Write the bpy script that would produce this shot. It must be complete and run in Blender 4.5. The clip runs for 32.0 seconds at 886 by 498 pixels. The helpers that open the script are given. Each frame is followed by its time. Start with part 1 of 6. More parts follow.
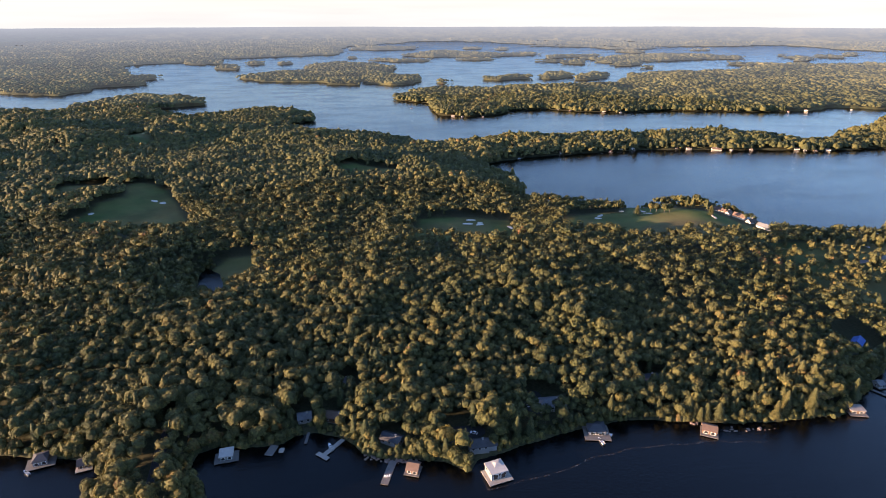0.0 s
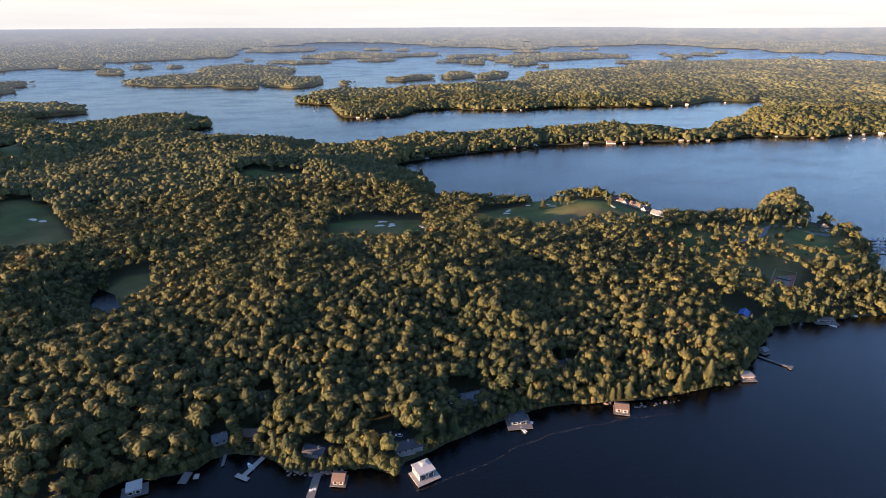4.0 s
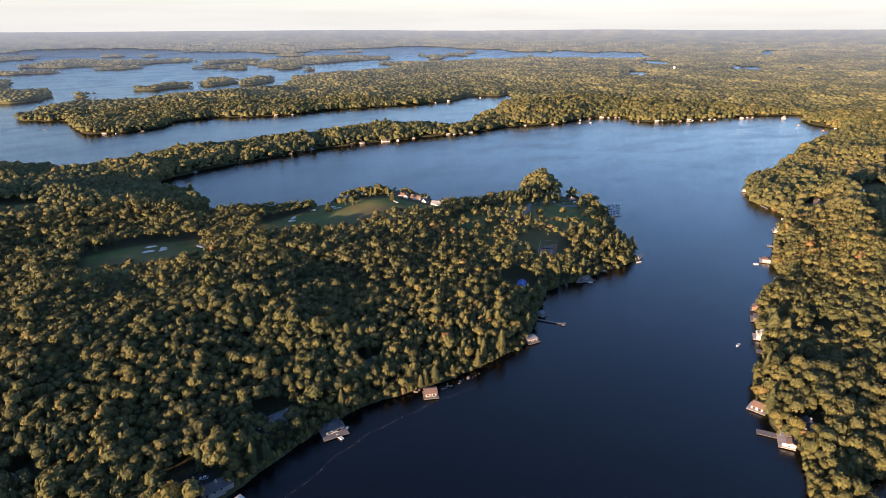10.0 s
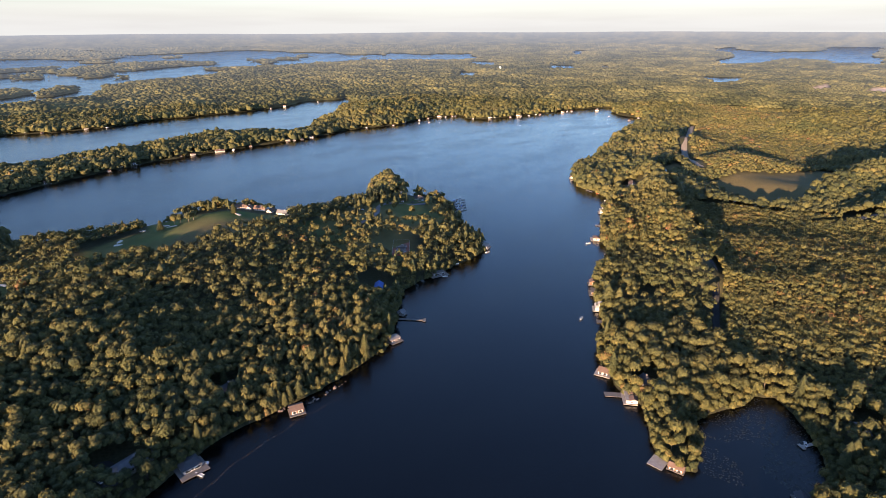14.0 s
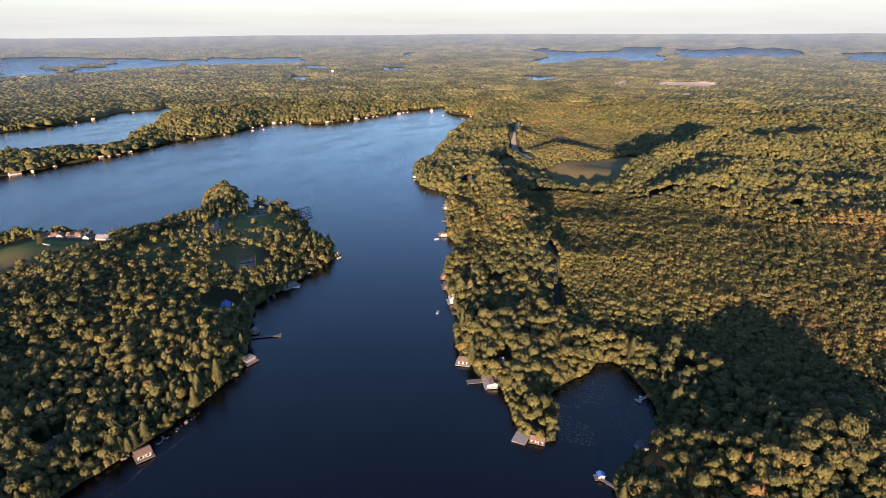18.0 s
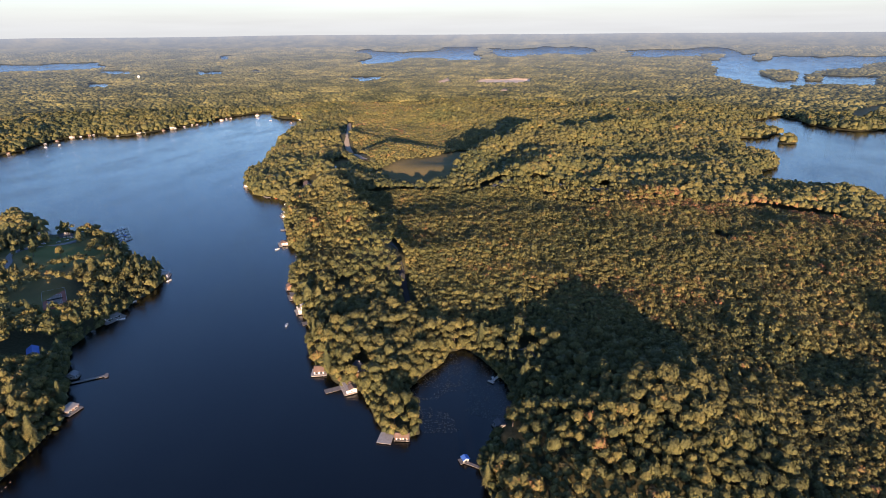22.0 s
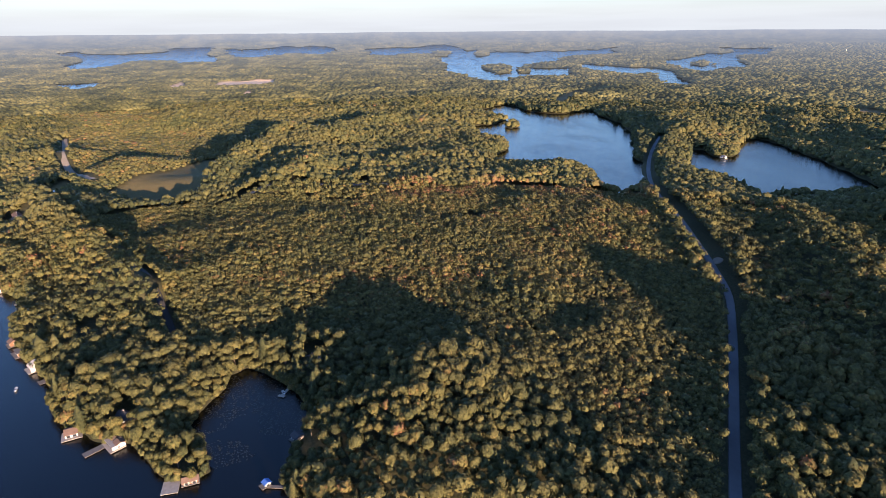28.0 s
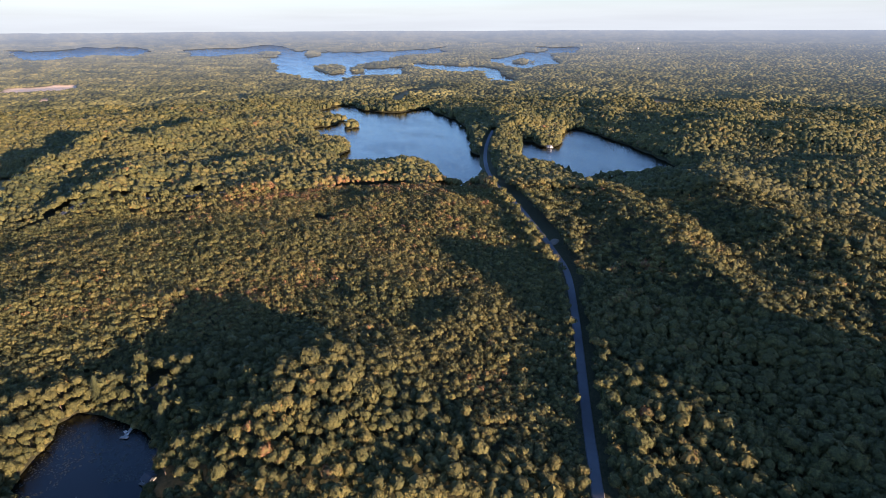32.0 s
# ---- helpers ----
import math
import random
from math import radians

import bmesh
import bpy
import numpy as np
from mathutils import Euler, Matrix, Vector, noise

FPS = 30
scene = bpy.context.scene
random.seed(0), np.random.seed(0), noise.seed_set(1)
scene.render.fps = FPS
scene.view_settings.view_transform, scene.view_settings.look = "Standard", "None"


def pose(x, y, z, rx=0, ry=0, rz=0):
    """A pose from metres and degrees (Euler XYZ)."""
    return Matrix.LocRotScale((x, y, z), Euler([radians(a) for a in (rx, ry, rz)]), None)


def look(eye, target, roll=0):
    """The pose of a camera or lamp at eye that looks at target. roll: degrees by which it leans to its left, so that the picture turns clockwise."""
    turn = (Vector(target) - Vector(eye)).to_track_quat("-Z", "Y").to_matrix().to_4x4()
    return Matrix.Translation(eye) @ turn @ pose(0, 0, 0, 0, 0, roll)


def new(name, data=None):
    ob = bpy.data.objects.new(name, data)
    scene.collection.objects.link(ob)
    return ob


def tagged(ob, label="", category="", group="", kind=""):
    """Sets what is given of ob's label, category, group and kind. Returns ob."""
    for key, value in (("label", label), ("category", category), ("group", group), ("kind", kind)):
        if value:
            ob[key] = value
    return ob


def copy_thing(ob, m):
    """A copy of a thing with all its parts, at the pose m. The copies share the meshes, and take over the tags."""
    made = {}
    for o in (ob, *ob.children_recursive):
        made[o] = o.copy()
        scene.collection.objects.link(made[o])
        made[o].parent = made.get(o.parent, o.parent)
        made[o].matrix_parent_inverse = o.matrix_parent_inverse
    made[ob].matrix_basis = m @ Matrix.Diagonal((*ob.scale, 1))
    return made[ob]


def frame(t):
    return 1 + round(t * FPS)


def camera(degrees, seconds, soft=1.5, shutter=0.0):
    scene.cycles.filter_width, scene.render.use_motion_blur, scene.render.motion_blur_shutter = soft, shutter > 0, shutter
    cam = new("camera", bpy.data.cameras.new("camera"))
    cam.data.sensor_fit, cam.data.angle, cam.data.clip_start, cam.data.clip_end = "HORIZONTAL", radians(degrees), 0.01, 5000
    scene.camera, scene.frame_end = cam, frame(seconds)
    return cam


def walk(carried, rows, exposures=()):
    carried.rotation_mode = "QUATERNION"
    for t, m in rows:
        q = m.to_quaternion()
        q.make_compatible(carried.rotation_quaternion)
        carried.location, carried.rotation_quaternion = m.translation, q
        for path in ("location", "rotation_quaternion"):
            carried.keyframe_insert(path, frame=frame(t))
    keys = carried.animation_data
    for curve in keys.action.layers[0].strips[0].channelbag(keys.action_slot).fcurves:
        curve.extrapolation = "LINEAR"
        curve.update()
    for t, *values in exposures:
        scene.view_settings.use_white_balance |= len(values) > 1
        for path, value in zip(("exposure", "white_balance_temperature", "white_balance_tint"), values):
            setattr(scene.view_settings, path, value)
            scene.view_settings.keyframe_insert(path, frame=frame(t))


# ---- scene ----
cam = camera(75.54, 32.0, soft=0.7)
walk(cam, [
    (0, look((0.00, -0.00, 240.12), (-0.00, 928.70, -130.70), -0.04)),
    (1, look((-0.09, 0.40, 240.03), (30.02, 927.94, -132.46), 0.15)),
    (2, look((-0.16, 0.79, 239.92), (63.00, 927.09, -131.54), 0.04)),
    (3.5, look((-0.20, 1.42, 239.67), (126.35, 921.87, -130.14), -0.11)),
    (5, look((0.11, 2.16, 239.23), (203.75, 908.56, -130.87), -0.05)),
    (6.5, look((0.74, 2.96, 238.63), (293.22, 885.12, -130.47), -0.15)),
    (8, look((1.56, 3.80, 237.96), (379.16, 854.03, -128.80), -0.14)),
    (9.5, look((2.42, 4.68, 237.23), (460.95, 814.60, -128.51), -0.12)),
    (11, look((3.17, 5.59, 236.52), (540.88, 765.96, -127.77), -0.13)),
    (12.5, look((3.71, 6.47, 235.87), (615.97, 709.01, -126.87), -0.18)),
    (14, look((4.07, 7.23, 235.35), (686.94, 642.17, -125.97), -0.22)),
    (15.5, look((4.33, 7.77, 235.03), (749.49, 569.53, -124.37), -0.27)),
    (17, look((4.56, 8.02, 234.99), (804.59, 488.98, -123.66), -0.27)),
    (18.5, look((4.80, 8.14, 235.06), (851.21, 402.41, -122.91), -0.33)),
    (20, look((5.00, 8.20, 235.18), (889.51, 307.20, -122.93), -0.40)),
    (21.5, look((5.16, 8.25, 235.31), (916.61, 210.31, -123.05), -0.46)),
    (23, look((5.34, 8.29, 235.39), (932.98, 112.44, -123.27), -0.45)),
    (24.5, look((5.60, 8.28, 235.38), (938.62, 15.05, -124.40), -0.51)),
    (26, look((6.04, 8.29, 235.24), (934.01, -84.05, -125.78), -0.47)),
    (27.5, look((6.83, 8.40, 234.88), (919.46, -181.86, -126.94), -0.47)),
    (29, look((7.77, 8.75, 234.42), (895.19, -275.34, -128.59), -0.43)),
    (30.5, look((8.71, 9.25, 233.94), (861.74, -364.70, -130.07), -0.37)),
    (32, look((9.66, 9.85, 233.44), (818.58, -452.44, -129.79), -0.20)),
], exposures=[(0.0, 2.12, 6250.0, 32.0), (9.0, 1.98, 6250.0, 31.0), (17.0, 1.85, 6100.0, 30.0), (23.0, 1.80, 5900.0, 30.0), (32.0, 1.88, 5620.0, 30.0)])

# ---- light ----
SUN_AZ, SUN_EL = 255.0, 6.6          # degrees, clockwise from +y; height over the horizon
world = bpy.data.worlds.new("world")
scene.world = world
world.use_nodes = True
wn, wl = world.node_tree.nodes, world.node_tree.links
sky = wn.new("ShaderNodeTexSky")
sky.sky_type = "NISHITA"
sky.sun_disc = False
sky.sun_elevation = radians(SUN_EL)
sky.sun_rotation = radians(SUN_AZ)
sky.altitude, sky.air_density, sky.dust_density, sky.ozone_density = 200, 1.0, 0.35, 3.0
wn["Background"].inputs["Strength"].default_value = 0.115
# pale haze that lies along the horizon all round, with thin streaks of cloud in it
geo, sep, hz = wn.new("ShaderNodeTexCoord"), wn.new("ShaderNodeSeparateXYZ"), wn.new("ShaderNodeValToRGB")
wl.new(geo.outputs["Generated"], sep.inputs[0])
wl.new(sep.outputs["Z"], hz.inputs[0])
for e, (p, c) in zip(hz.color_ramp.elements, ((0.0, 0.95), (0.11, 0.0))):
    e.position, e.color = p, (c, c, c, 1)
hz.color_ramp.interpolation = "EASE"
cmap, cloud, crmp = wn.new("ShaderNodeMapping"), wn.new("ShaderNodeTexNoise"), wn.new("ShaderNodeValToRGB")
cmap.inputs["Scale"].default_value = (2.5, 2.5, 40)
cloud.inputs["Scale"].default_value, cloud.inputs["Detail"].default_value = 1.6, 5
wl.new(geo.outputs["Generated"], cmap.inputs[0])
wl.new(cmap.outputs[0], cloud.inputs["Vector"])
wl.new(cloud.outputs["Fac"], crmp.inputs[0])
for e, (p, c) in zip(crmp.color_ramp.elements, ((0.40, (1.96, 2.12, 1.79)), (0.66, (1.82, 1.96, 1.66)))):
    e.position, e.color = p, (*c, 1)
skymix = wn.new("ShaderNodeMix")
skymix.data_type = "RGBA"
wl.new(hz.outputs[0], skymix.inputs[0])
wl.new(sky.outputs["Color"], skymix.inputs[6])
wl.new(crmp.outputs[0], skymix.inputs[7])
wl.new(skymix.outputs[2], wn["Background"].inputs["Color"])
sun_data = bpy.data.lights.new("sun", "SUN")
sun_data.energy, sun_data.angle, sun_data.color = 5.0, radians(0.6), (1.0, 0.72, 0.39)
sun = new("sun", sun_data)
sd = Vector((math.sin(radians(SUN_AZ)) * math.cos(radians(SUN_EL)), math.cos(radians(SUN_AZ)) * math.cos(radians(SUN_EL)), math.sin(radians(SUN_EL))))
sun.rotation_euler = sd.to_track_quat("Z", "Y").to_euler()
sun.location = sd * 500 + Vector((0, 0, 200))


# ---- materials ----
def material(name, rough=0.8, spec=0.3, metal=0.0):
    m = bpy.data.materials.new(name)
    m.use_nodes = True
    b = m.node_tree.nodes["Principled BSDF"]
    b.inputs["Roughness"].default_value = rough
    b.inputs["Metallic"].default_value = metal
    b.inputs["Specular IOR Level"].default_value = spec
    return m, m.node_tree.nodes, m.node_tree.links, b


def mixc(n, l, fac, a, b, kind="MIX"):
    x = n.new("ShaderNodeMix")
    x.data_type, x.blend_type = "RGBA", kind
    for k, v in ((0, fac), (6, a), (7, b)):
        if hasattr(v, "is_linked"):
            l.new(v, x.inputs[k])
        elif isinstance(v, (int, float)):
            x.inputs[k].default_value = v
        else:
            x.inputs[k].default_value = (*v, 1)
    return x.outputs[2]


def ramp(n, l, fac, stops):
    r = n.new("ShaderNodeValToRGB")
    while len(r.color_ramp.elements) < len(stops):
        r.color_ramp.elements.new(0.5)
    for e, (p, c) in zip(r.color_ramp.elements, stops):
        e.position, e.color = p, (*c, 1)
    l.new(fac, r.inputs[0])
    return r.outputs[0]


def fnoise(n, l, scale, detail=4, rough=0.55, stretch=None):
    g = n.new("ShaderNodeNewGeometry")
    t = n.new("ShaderNodeTexNoise")
    t.inputs["Scale"].default_value, t.inputs["Detail"].default_value, t.inputs["Roughness"].default_value = scale, detail, rough
    if stretch:
        mp = n.new("ShaderNodeMapping")
        mp.inputs["Scale"].default_value = stretch
        l.new(g.outputs["Position"], mp.inputs[0])
        l.new(mp.outputs[0], t.inputs["Vector"])
    else:
        l.new(g.outputs["Position"], t.inputs["Vector"])
    return t.outputs["Fac"]


def attr(n, name):
    a = n.new("ShaderNodeAttribute")
    a.attribute_name = name
    return a


def bump(n, l, b, height, strength, dist):
    k = n.new("ShaderNodeBump")
    k.inputs["Strength"].default_value, k.inputs["Distance"].default_value = strength, dist
    l.new(height, k.inputs["Height"])
    l.new(k.outputs[0], b.inputs["Normal"])


def leaf_material(name, stops):
    m, n, l, b = material(name, 0.7, 0.2)
    tint = attr(n, "tint").outputs["Fac"]
    col = ramp(n, l, tint, stops)
    big = fnoise(n, l, 0.008, 3)
    col = mixc(n, l, ramp(n, l, big, [(0.42, (0, 0, 0)), (0.62, (0.5, 0.5, 0.5))]), col, (0.100, 0.090, 0.034))
    fine, clump = fnoise(n, l, 2.2, 3, 0.7), fnoise(n, l, 0.55, 2, 0.6)
    col = mixc(n, l, 1.0, col, ramp(n, l, fine, [(0.32, (0.58, 0.58, 0.60)), (0.68, (1.66, 1.64, 1.56))]), "MULTIPLY")
    col = mixc(n, l, 1.0, col, ramp(n, l, clump, [(0.35, (0.75, 0.78, 0.80)), (0.65, (1.30, 1.27, 1.18))]), "MULTIPLY")
    l.new(col, b.inputs["Base Color"])
    bump(n, l, b, fine, 0.8, 0.8)
    thin, both = n.new("ShaderNodeBsdfTranslucent"), n.new("ShaderNodeMixShader")
    l.new(col, thin.inputs["Color"])
    both.inputs[0].default_value = 0.12
    l.new(b.outputs[0], both.inputs[1])
    l.new(thin.outputs[0], both.inputs[2])
    l.new(both.outputs[0], n["Material Output"].inputs["Surface"])
    return m


GREENS = [(0.0, (0.039, 0.048, 0.021)), (0.45, (0.087, 0.087, 0.030)), (0.78, (0.136, 0.115, 0.036)), (0.92, (0.160, 0.112, 0.039)), (1.0, (0.178, 0.082, 0.043))]
M_LEAF = leaf_material("broad_leaves", GREENS)
M_NEEDLE = leaf_material("pine_needles", [(0.0, (0.034, 0.048, 0.022)), (0.6, (0.078, 0.080, 0.030)), (1.0, (0.115, 0.103, 0.038))])


def bark_material():
    m, n, l, b = material("bark", 0.9, 0.2)
    f = fnoise(n, l, 3.0, 4, 0.6, (1, 1, 0.2))
    l.new(ramp(n, l, f, [(0.3, (0.06, 0.045, 0.035)), (0.7, (0.17, 0.14, 0.11))]), b.inputs["Base Color"])
    return m


M_BARK = bark_material()


def ground_material():
    m, n, l, b = material("forest_floor_and_grass", 0.95, 0.15)
    f1, f2, f3 = fnoise(n, l, 0.03, 4), fnoise(n, l, 0.5, 4, 0.65), fnoise(n, l, 0.012, 3)
    floor_c = ramp(n, l, f2, [(0.3, (0.035, 0.040, 0.018)), (0.7, (0.090, 0.080, 0.042))])
    cov = attr(n, "cover")
    sep = n.new("ShaderNodeSeparateColor")
    l.new(cov.outputs["Color"], sep.inputs[0])
    grass = mixc(n, l, ramp(n, l, f3, [(0.35, (0, 0, 0)), (0.65, (1, 1, 1))]), (0.080, 0.115, 0.032), (0.165, 0.135, 0.050))
    grass = mixc(n, l, 1.0, grass, ramp(n, l, f1, [(0.3, (0.75, 0.75, 0.75)), (0.7, (1.2, 1.2, 1.2))]), "MULTIPLY")
    meadow = mixc(n, l, f1, (0.165, 0.125, 0.056), (0.095, 0.088, 0.036))
    meadow = mixc(n, l, 1.0, meadow, ramp(n, l, f2, [(0.3, (0.7, 0.72, 0.7)), (0.7, (1.25, 1.22, 1.2))]), "MULTIPLY")
    sand = mixc(n, l, f2, (0.46, 0.36, 0.27), (0.62, 0.52, 0.40))
    c = mixc(n, l, sep.outputs[0], floor_c, grass)
    c = mixc(n, l, sep.outputs[1], c, meadow)
    c = mixc(n, l, sep.outputs[2], c, sand)
    l.new(c, b.inputs["Base Color"])
    bump(n, l, b, f2, 0.5, 0.8)
    return m


def canopy_material():
    m, n, l, b = material("distant_canopy_painted_haze", 0.9, 0.1)
    f1, f2 = fnoise(n, l, 0.03, 5, 0.7), fnoise(n, l, 0.002, 4)
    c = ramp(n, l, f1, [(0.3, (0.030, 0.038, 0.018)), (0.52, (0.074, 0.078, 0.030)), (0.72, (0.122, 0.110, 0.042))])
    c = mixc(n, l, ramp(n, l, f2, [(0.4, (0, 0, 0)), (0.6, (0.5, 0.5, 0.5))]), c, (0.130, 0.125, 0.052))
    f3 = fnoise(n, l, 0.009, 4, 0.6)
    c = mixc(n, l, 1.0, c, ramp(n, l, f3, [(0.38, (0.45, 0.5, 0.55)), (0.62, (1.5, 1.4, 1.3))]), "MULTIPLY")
    open_land = n.new("ShaderNodeSeparateColor")
    l.new(attr(n, "cover").outputs["Color"], open_land.inputs[0])
    c = mixc(n, l, open_land.outputs[1], c, (0.170, 0.125, 0.062))
    c = mixc(n, l, open_land.outputs[2], c, mixc(n, l, f1, (0.46, 0.34, 0.25), (0.58, 0.46, 0.35)))
    isl = n.new("ShaderNodeNewGeometry").outputs["Random Per Island"]
    c = mixc(n, l, 1.0, c, ramp(n, l, isl, [(0.0, (0.82, 0.85, 0.88)), (1.0, (1.20, 1.16, 1.06))]), "MULTIPLY")
    # haze painted by distance: base colour fades to black, a pale glow replaces it
    c = mixc(n, l, attr(n, "haze_paint").outputs["Fac"], c, (0.0, 0.0, 0.0))
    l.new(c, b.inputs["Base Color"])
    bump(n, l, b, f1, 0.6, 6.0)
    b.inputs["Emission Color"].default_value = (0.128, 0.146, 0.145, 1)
    l.new(attr(n, "haze_paint").outputs["Fac"], b.inputs["Emission Strength"])
    return m


def water_material():
    m, n, l, b = material("lake_water", 0.12, 0.5)
    b.inputs["IOR"].default_value = 1.333
    l.new(ramp(n, l, fnoise(n, l, 0.006, 4), [(0.3, (0.0016, 0.0018, 0.0022)), (0.7, (0.0026, 0.0030, 0.0036))]), b.inputs["Base Color"])
    patch = fnoise(n, l, 0.007, 6, 0.62, (1, 2.2, 1))
    rr = ramp(n, l, patch, [(0.42, (0.06, 0.06, 0.06)), (0.60, (0.20, 0.20, 0.20))])
    l.new(rr, b.inputs["Roughness"])
    w1 = fnoise(n, l, 0.45, 5, 0.6, (1, 1.6, 1))
    bump(n, l, b, w1, 0.34, 0.6)
    return m


M_GROUND, M_CANOPY, M_WATER = ground_material(), canopy_material(), water_material()

# ---- plan of the shores ----
SHORE_FOREST = [(-281, 267), (-262, 269), (-228, 267), (-205, 264), (-191, 250), (-193, 236), (-180, 219),
    (-131, 219), (-128, 237), (-145, 257), (-146, 271), (-135, 278), (-120, 276), (-108, 278), (-98, 281),
    (-93, 288), (-79, 291), (-65, 288), (-55, 281), (-46, 269), (-31, 266), (-18, 266), (2, 264), (15, 256),
    (20, 266), (33, 271), (47, 278), (61, 283), (85, 294), (100, 297), (115, 301), (138, 302), (166, 301),
    (187, 299), (217, 300), (242, 305), (261, 312)]
SHORE_POINT = [(241, 299), (268, 312), (292, 331), (322, 356), (345, 376), (366, 377), (392, 373), (422, 380),
    (451, 378), (477, 384), (494, 402), (517, 444), (540, 483), (574, 516), (573, 522), (600, 569), (578,
    614), (612, 659), (643, 714), (611, 726), (594, 713), (517, 636), (487, 642), (441, 646), (406, 664),
    (394, 743), (357, 762), (313, 767), (263, 752), (200, 760), (159, 781), (114, 784), (123, 849), (116,
    889), (92, 952)]
SHORE_SPIT = [(66, 1006), (110, 1040), (151, 1061), (228, 1088), (300, 1113), (350, 1124), (417, 1141), (506,
    1136), (572, 1131), (615, 1132), (689, 1132), (773, 1130), (886, 1160), (941, 1141), (1016, 1122), (1125,
    1136), (1199, 1130), (1266, 1094), (1220, 1044), (1263, 1002), (1428, 946), (1510, 923)]
SHORE_EAST = [(1249, 1073), (1391, 1001), (1591, 926), (1692, 859), (1580, 786), (1540, 664), (1367, 645),
    (1256, 619), (1193, 597), (969, 522), (924, 530), (844, 490), (789, 446), (775, 403), (761, 381), (693,
    352), (627, 319), (590, 298), (560, 273), (509, 260), (482, 248), (452, 231), (423, 210), (391, 192),
    (373, 185), (352, 171), (342, 157), (330, 145), (326, 128), (314, 117), (298, 108), (285, 98), (281, 85)]
SHORE_POND = [(281, 85), (288, 76), (302, 80), (320, 88), (334, 94), (349, 89), (369, 78), (386, 75), (395,
    64), (385, 52), (373, 41), (353, 27), (337, 21), (313, 25), (297, 30), (282, 34), (266, 36), (215, 15),
    (150, -30), (60, -70), (-60, -100), (-180, -140), (-420, -160), (-640, 40), (-700, 240), (-560, 300)]
BIG_LAKE_FAR = [(-1755, 2120), (-1573, 2091), (-1420, 2040), (-1325, 2046), (-1282, 2160), (-1319, 2244),
    (-1208, 2345), (-1262, 2539), (-1234, 2627), (-1230, 2613), (-1365, 2620), (-1646, 3067), (-1562, 3164),
    (-1419, 3246), (-1266, 3329), (-1275, 3444), (-1139, 3526), (-963, 3613), (-692, 3803), (-689, 3962),
    (-738, 4123), (-579, 4319), (-184, 4494), (67, 4554), (477, 4428), (858, 4273), (1724, 4032), (2262,
    3823), (2507, 3531), (2677, 3303), (2850, 2943), (3006, 2622), (3061, 2460)]
BIG_LAKE_HEADLAND = [(2832, 2468), (2509, 2824), (2348, 2893), (2062, 2956), (1882, 2985), (1876, 3101),
    (1591, 2999), (1398, 2824), (1193, 2798), (1011, 2794), (869, 2714), (769, 2488), (654, 2345), (543,
    2353), (442, 2290), (296, 2258), (139, 2181), (3, 2216), (-79, 2172), (-121, 2052), (-150, 1979), (-146,
    1903), (-76, 1843), (-41, 1837), (-29, 1669), (1, 1578), (63, 1564), (142, 1580), (196, 1678), (290,
    1699), (433, 1636), (515, 1631), (616, 1671), (707, 1667), (848, 1637), (978, 1648), (1163, 1726), (1329,
    1718)]
BIG_LAKE_NEAR = [(1276, 1603), (1035, 1388), (895, 1273), (863, 1263), (798, 1197), (788, 1202), (747, 1203),
    (687, 1264), (633, 1313), (477, 1298), (331, 1263), (208, 1252), (129, 1245), (104, 1219), (42, 1191),
    (-52, 1174), (-64, 1214), (-74, 1258), (-78, 1229), (-156, 1276), (-237, 1311), (-314, 1311), (-387,
    1440), (-337, 1492), (-358, 1574), (-454, 1650), (-558, 1626), (-657, 1521), (-812, 1624), (-846, 1678),
    (-815, 1737), (-733, 1787), (-767, 1880), (-909, 1955), (-1037, 1985), (-1091, 1876), (-1084, 1715),
    (-1053, 1610), (-1152, 1643), (-1239, 1631), (-1364, 1629)]
LAKE_WEST = [(1691, -514), (1796, -631), (1721, -649), (1632, -650), (1540, -708), (1532, -744), (1568, -778),
    (1569, -826), (1443, -804), (1312, -781), (1173, -725), (1059, -663), (979, -608), (916, -588), (828,
    -536), (770, -495), (734, -441), (772, -433), (812, -440), (870, -466), (917, -458), (943, -425), (951,
    -373), (952, -326), (1048, -355), (1109, -400), (1181, -427), (1218, -419), (1237, -387), (1406, -400),
    (1402, -456), (1483, -515), (1442, -517), (1518, -529), (1570, -507)]
LAKE_SOUTH = [(1008, -750), (980, -771), (942, -749), (921, -761), (918, -789), (957, -834), (1049, -918),
    (1065, -968), (1027, -969), (930, -945), (828, -906), (744, -877), (633, -825), (615, -772), (650, -753),
    (645, -707), (656, -702), (676, -653), (659, -624), (697, -634), (738, -646), (781, -632), (827, -630),
    (874, -649)]
LAKE_FAR = [(4381, -461), (4441, -606), (4408, -762), (4478, -942), (4490, -1095), (4305, -1154), (4182, -1245), (3996, -1394), (3896, -1566), (3894, -1738), (3858, -1896), (3889, -2047), (3886, -2184), (3772, -2143), (3722, -1960), (3729, -1790), (3633, -1682), (3464, -1577), (3396, -1402), (3240, -1284), (3054, -1260), (3021, -1416), (2976, -1447), (2721, -1326), (2768, -1141), (2682, -1003), (2581, -917), (2692, -835), (2916, -832), (3179, -757), (3369, -843), (3618, -886), (3796, -858), (3836, -949), (3987, -1015), (4126, -1003), (4193, -879), (4210, -686), (4255, -484)]
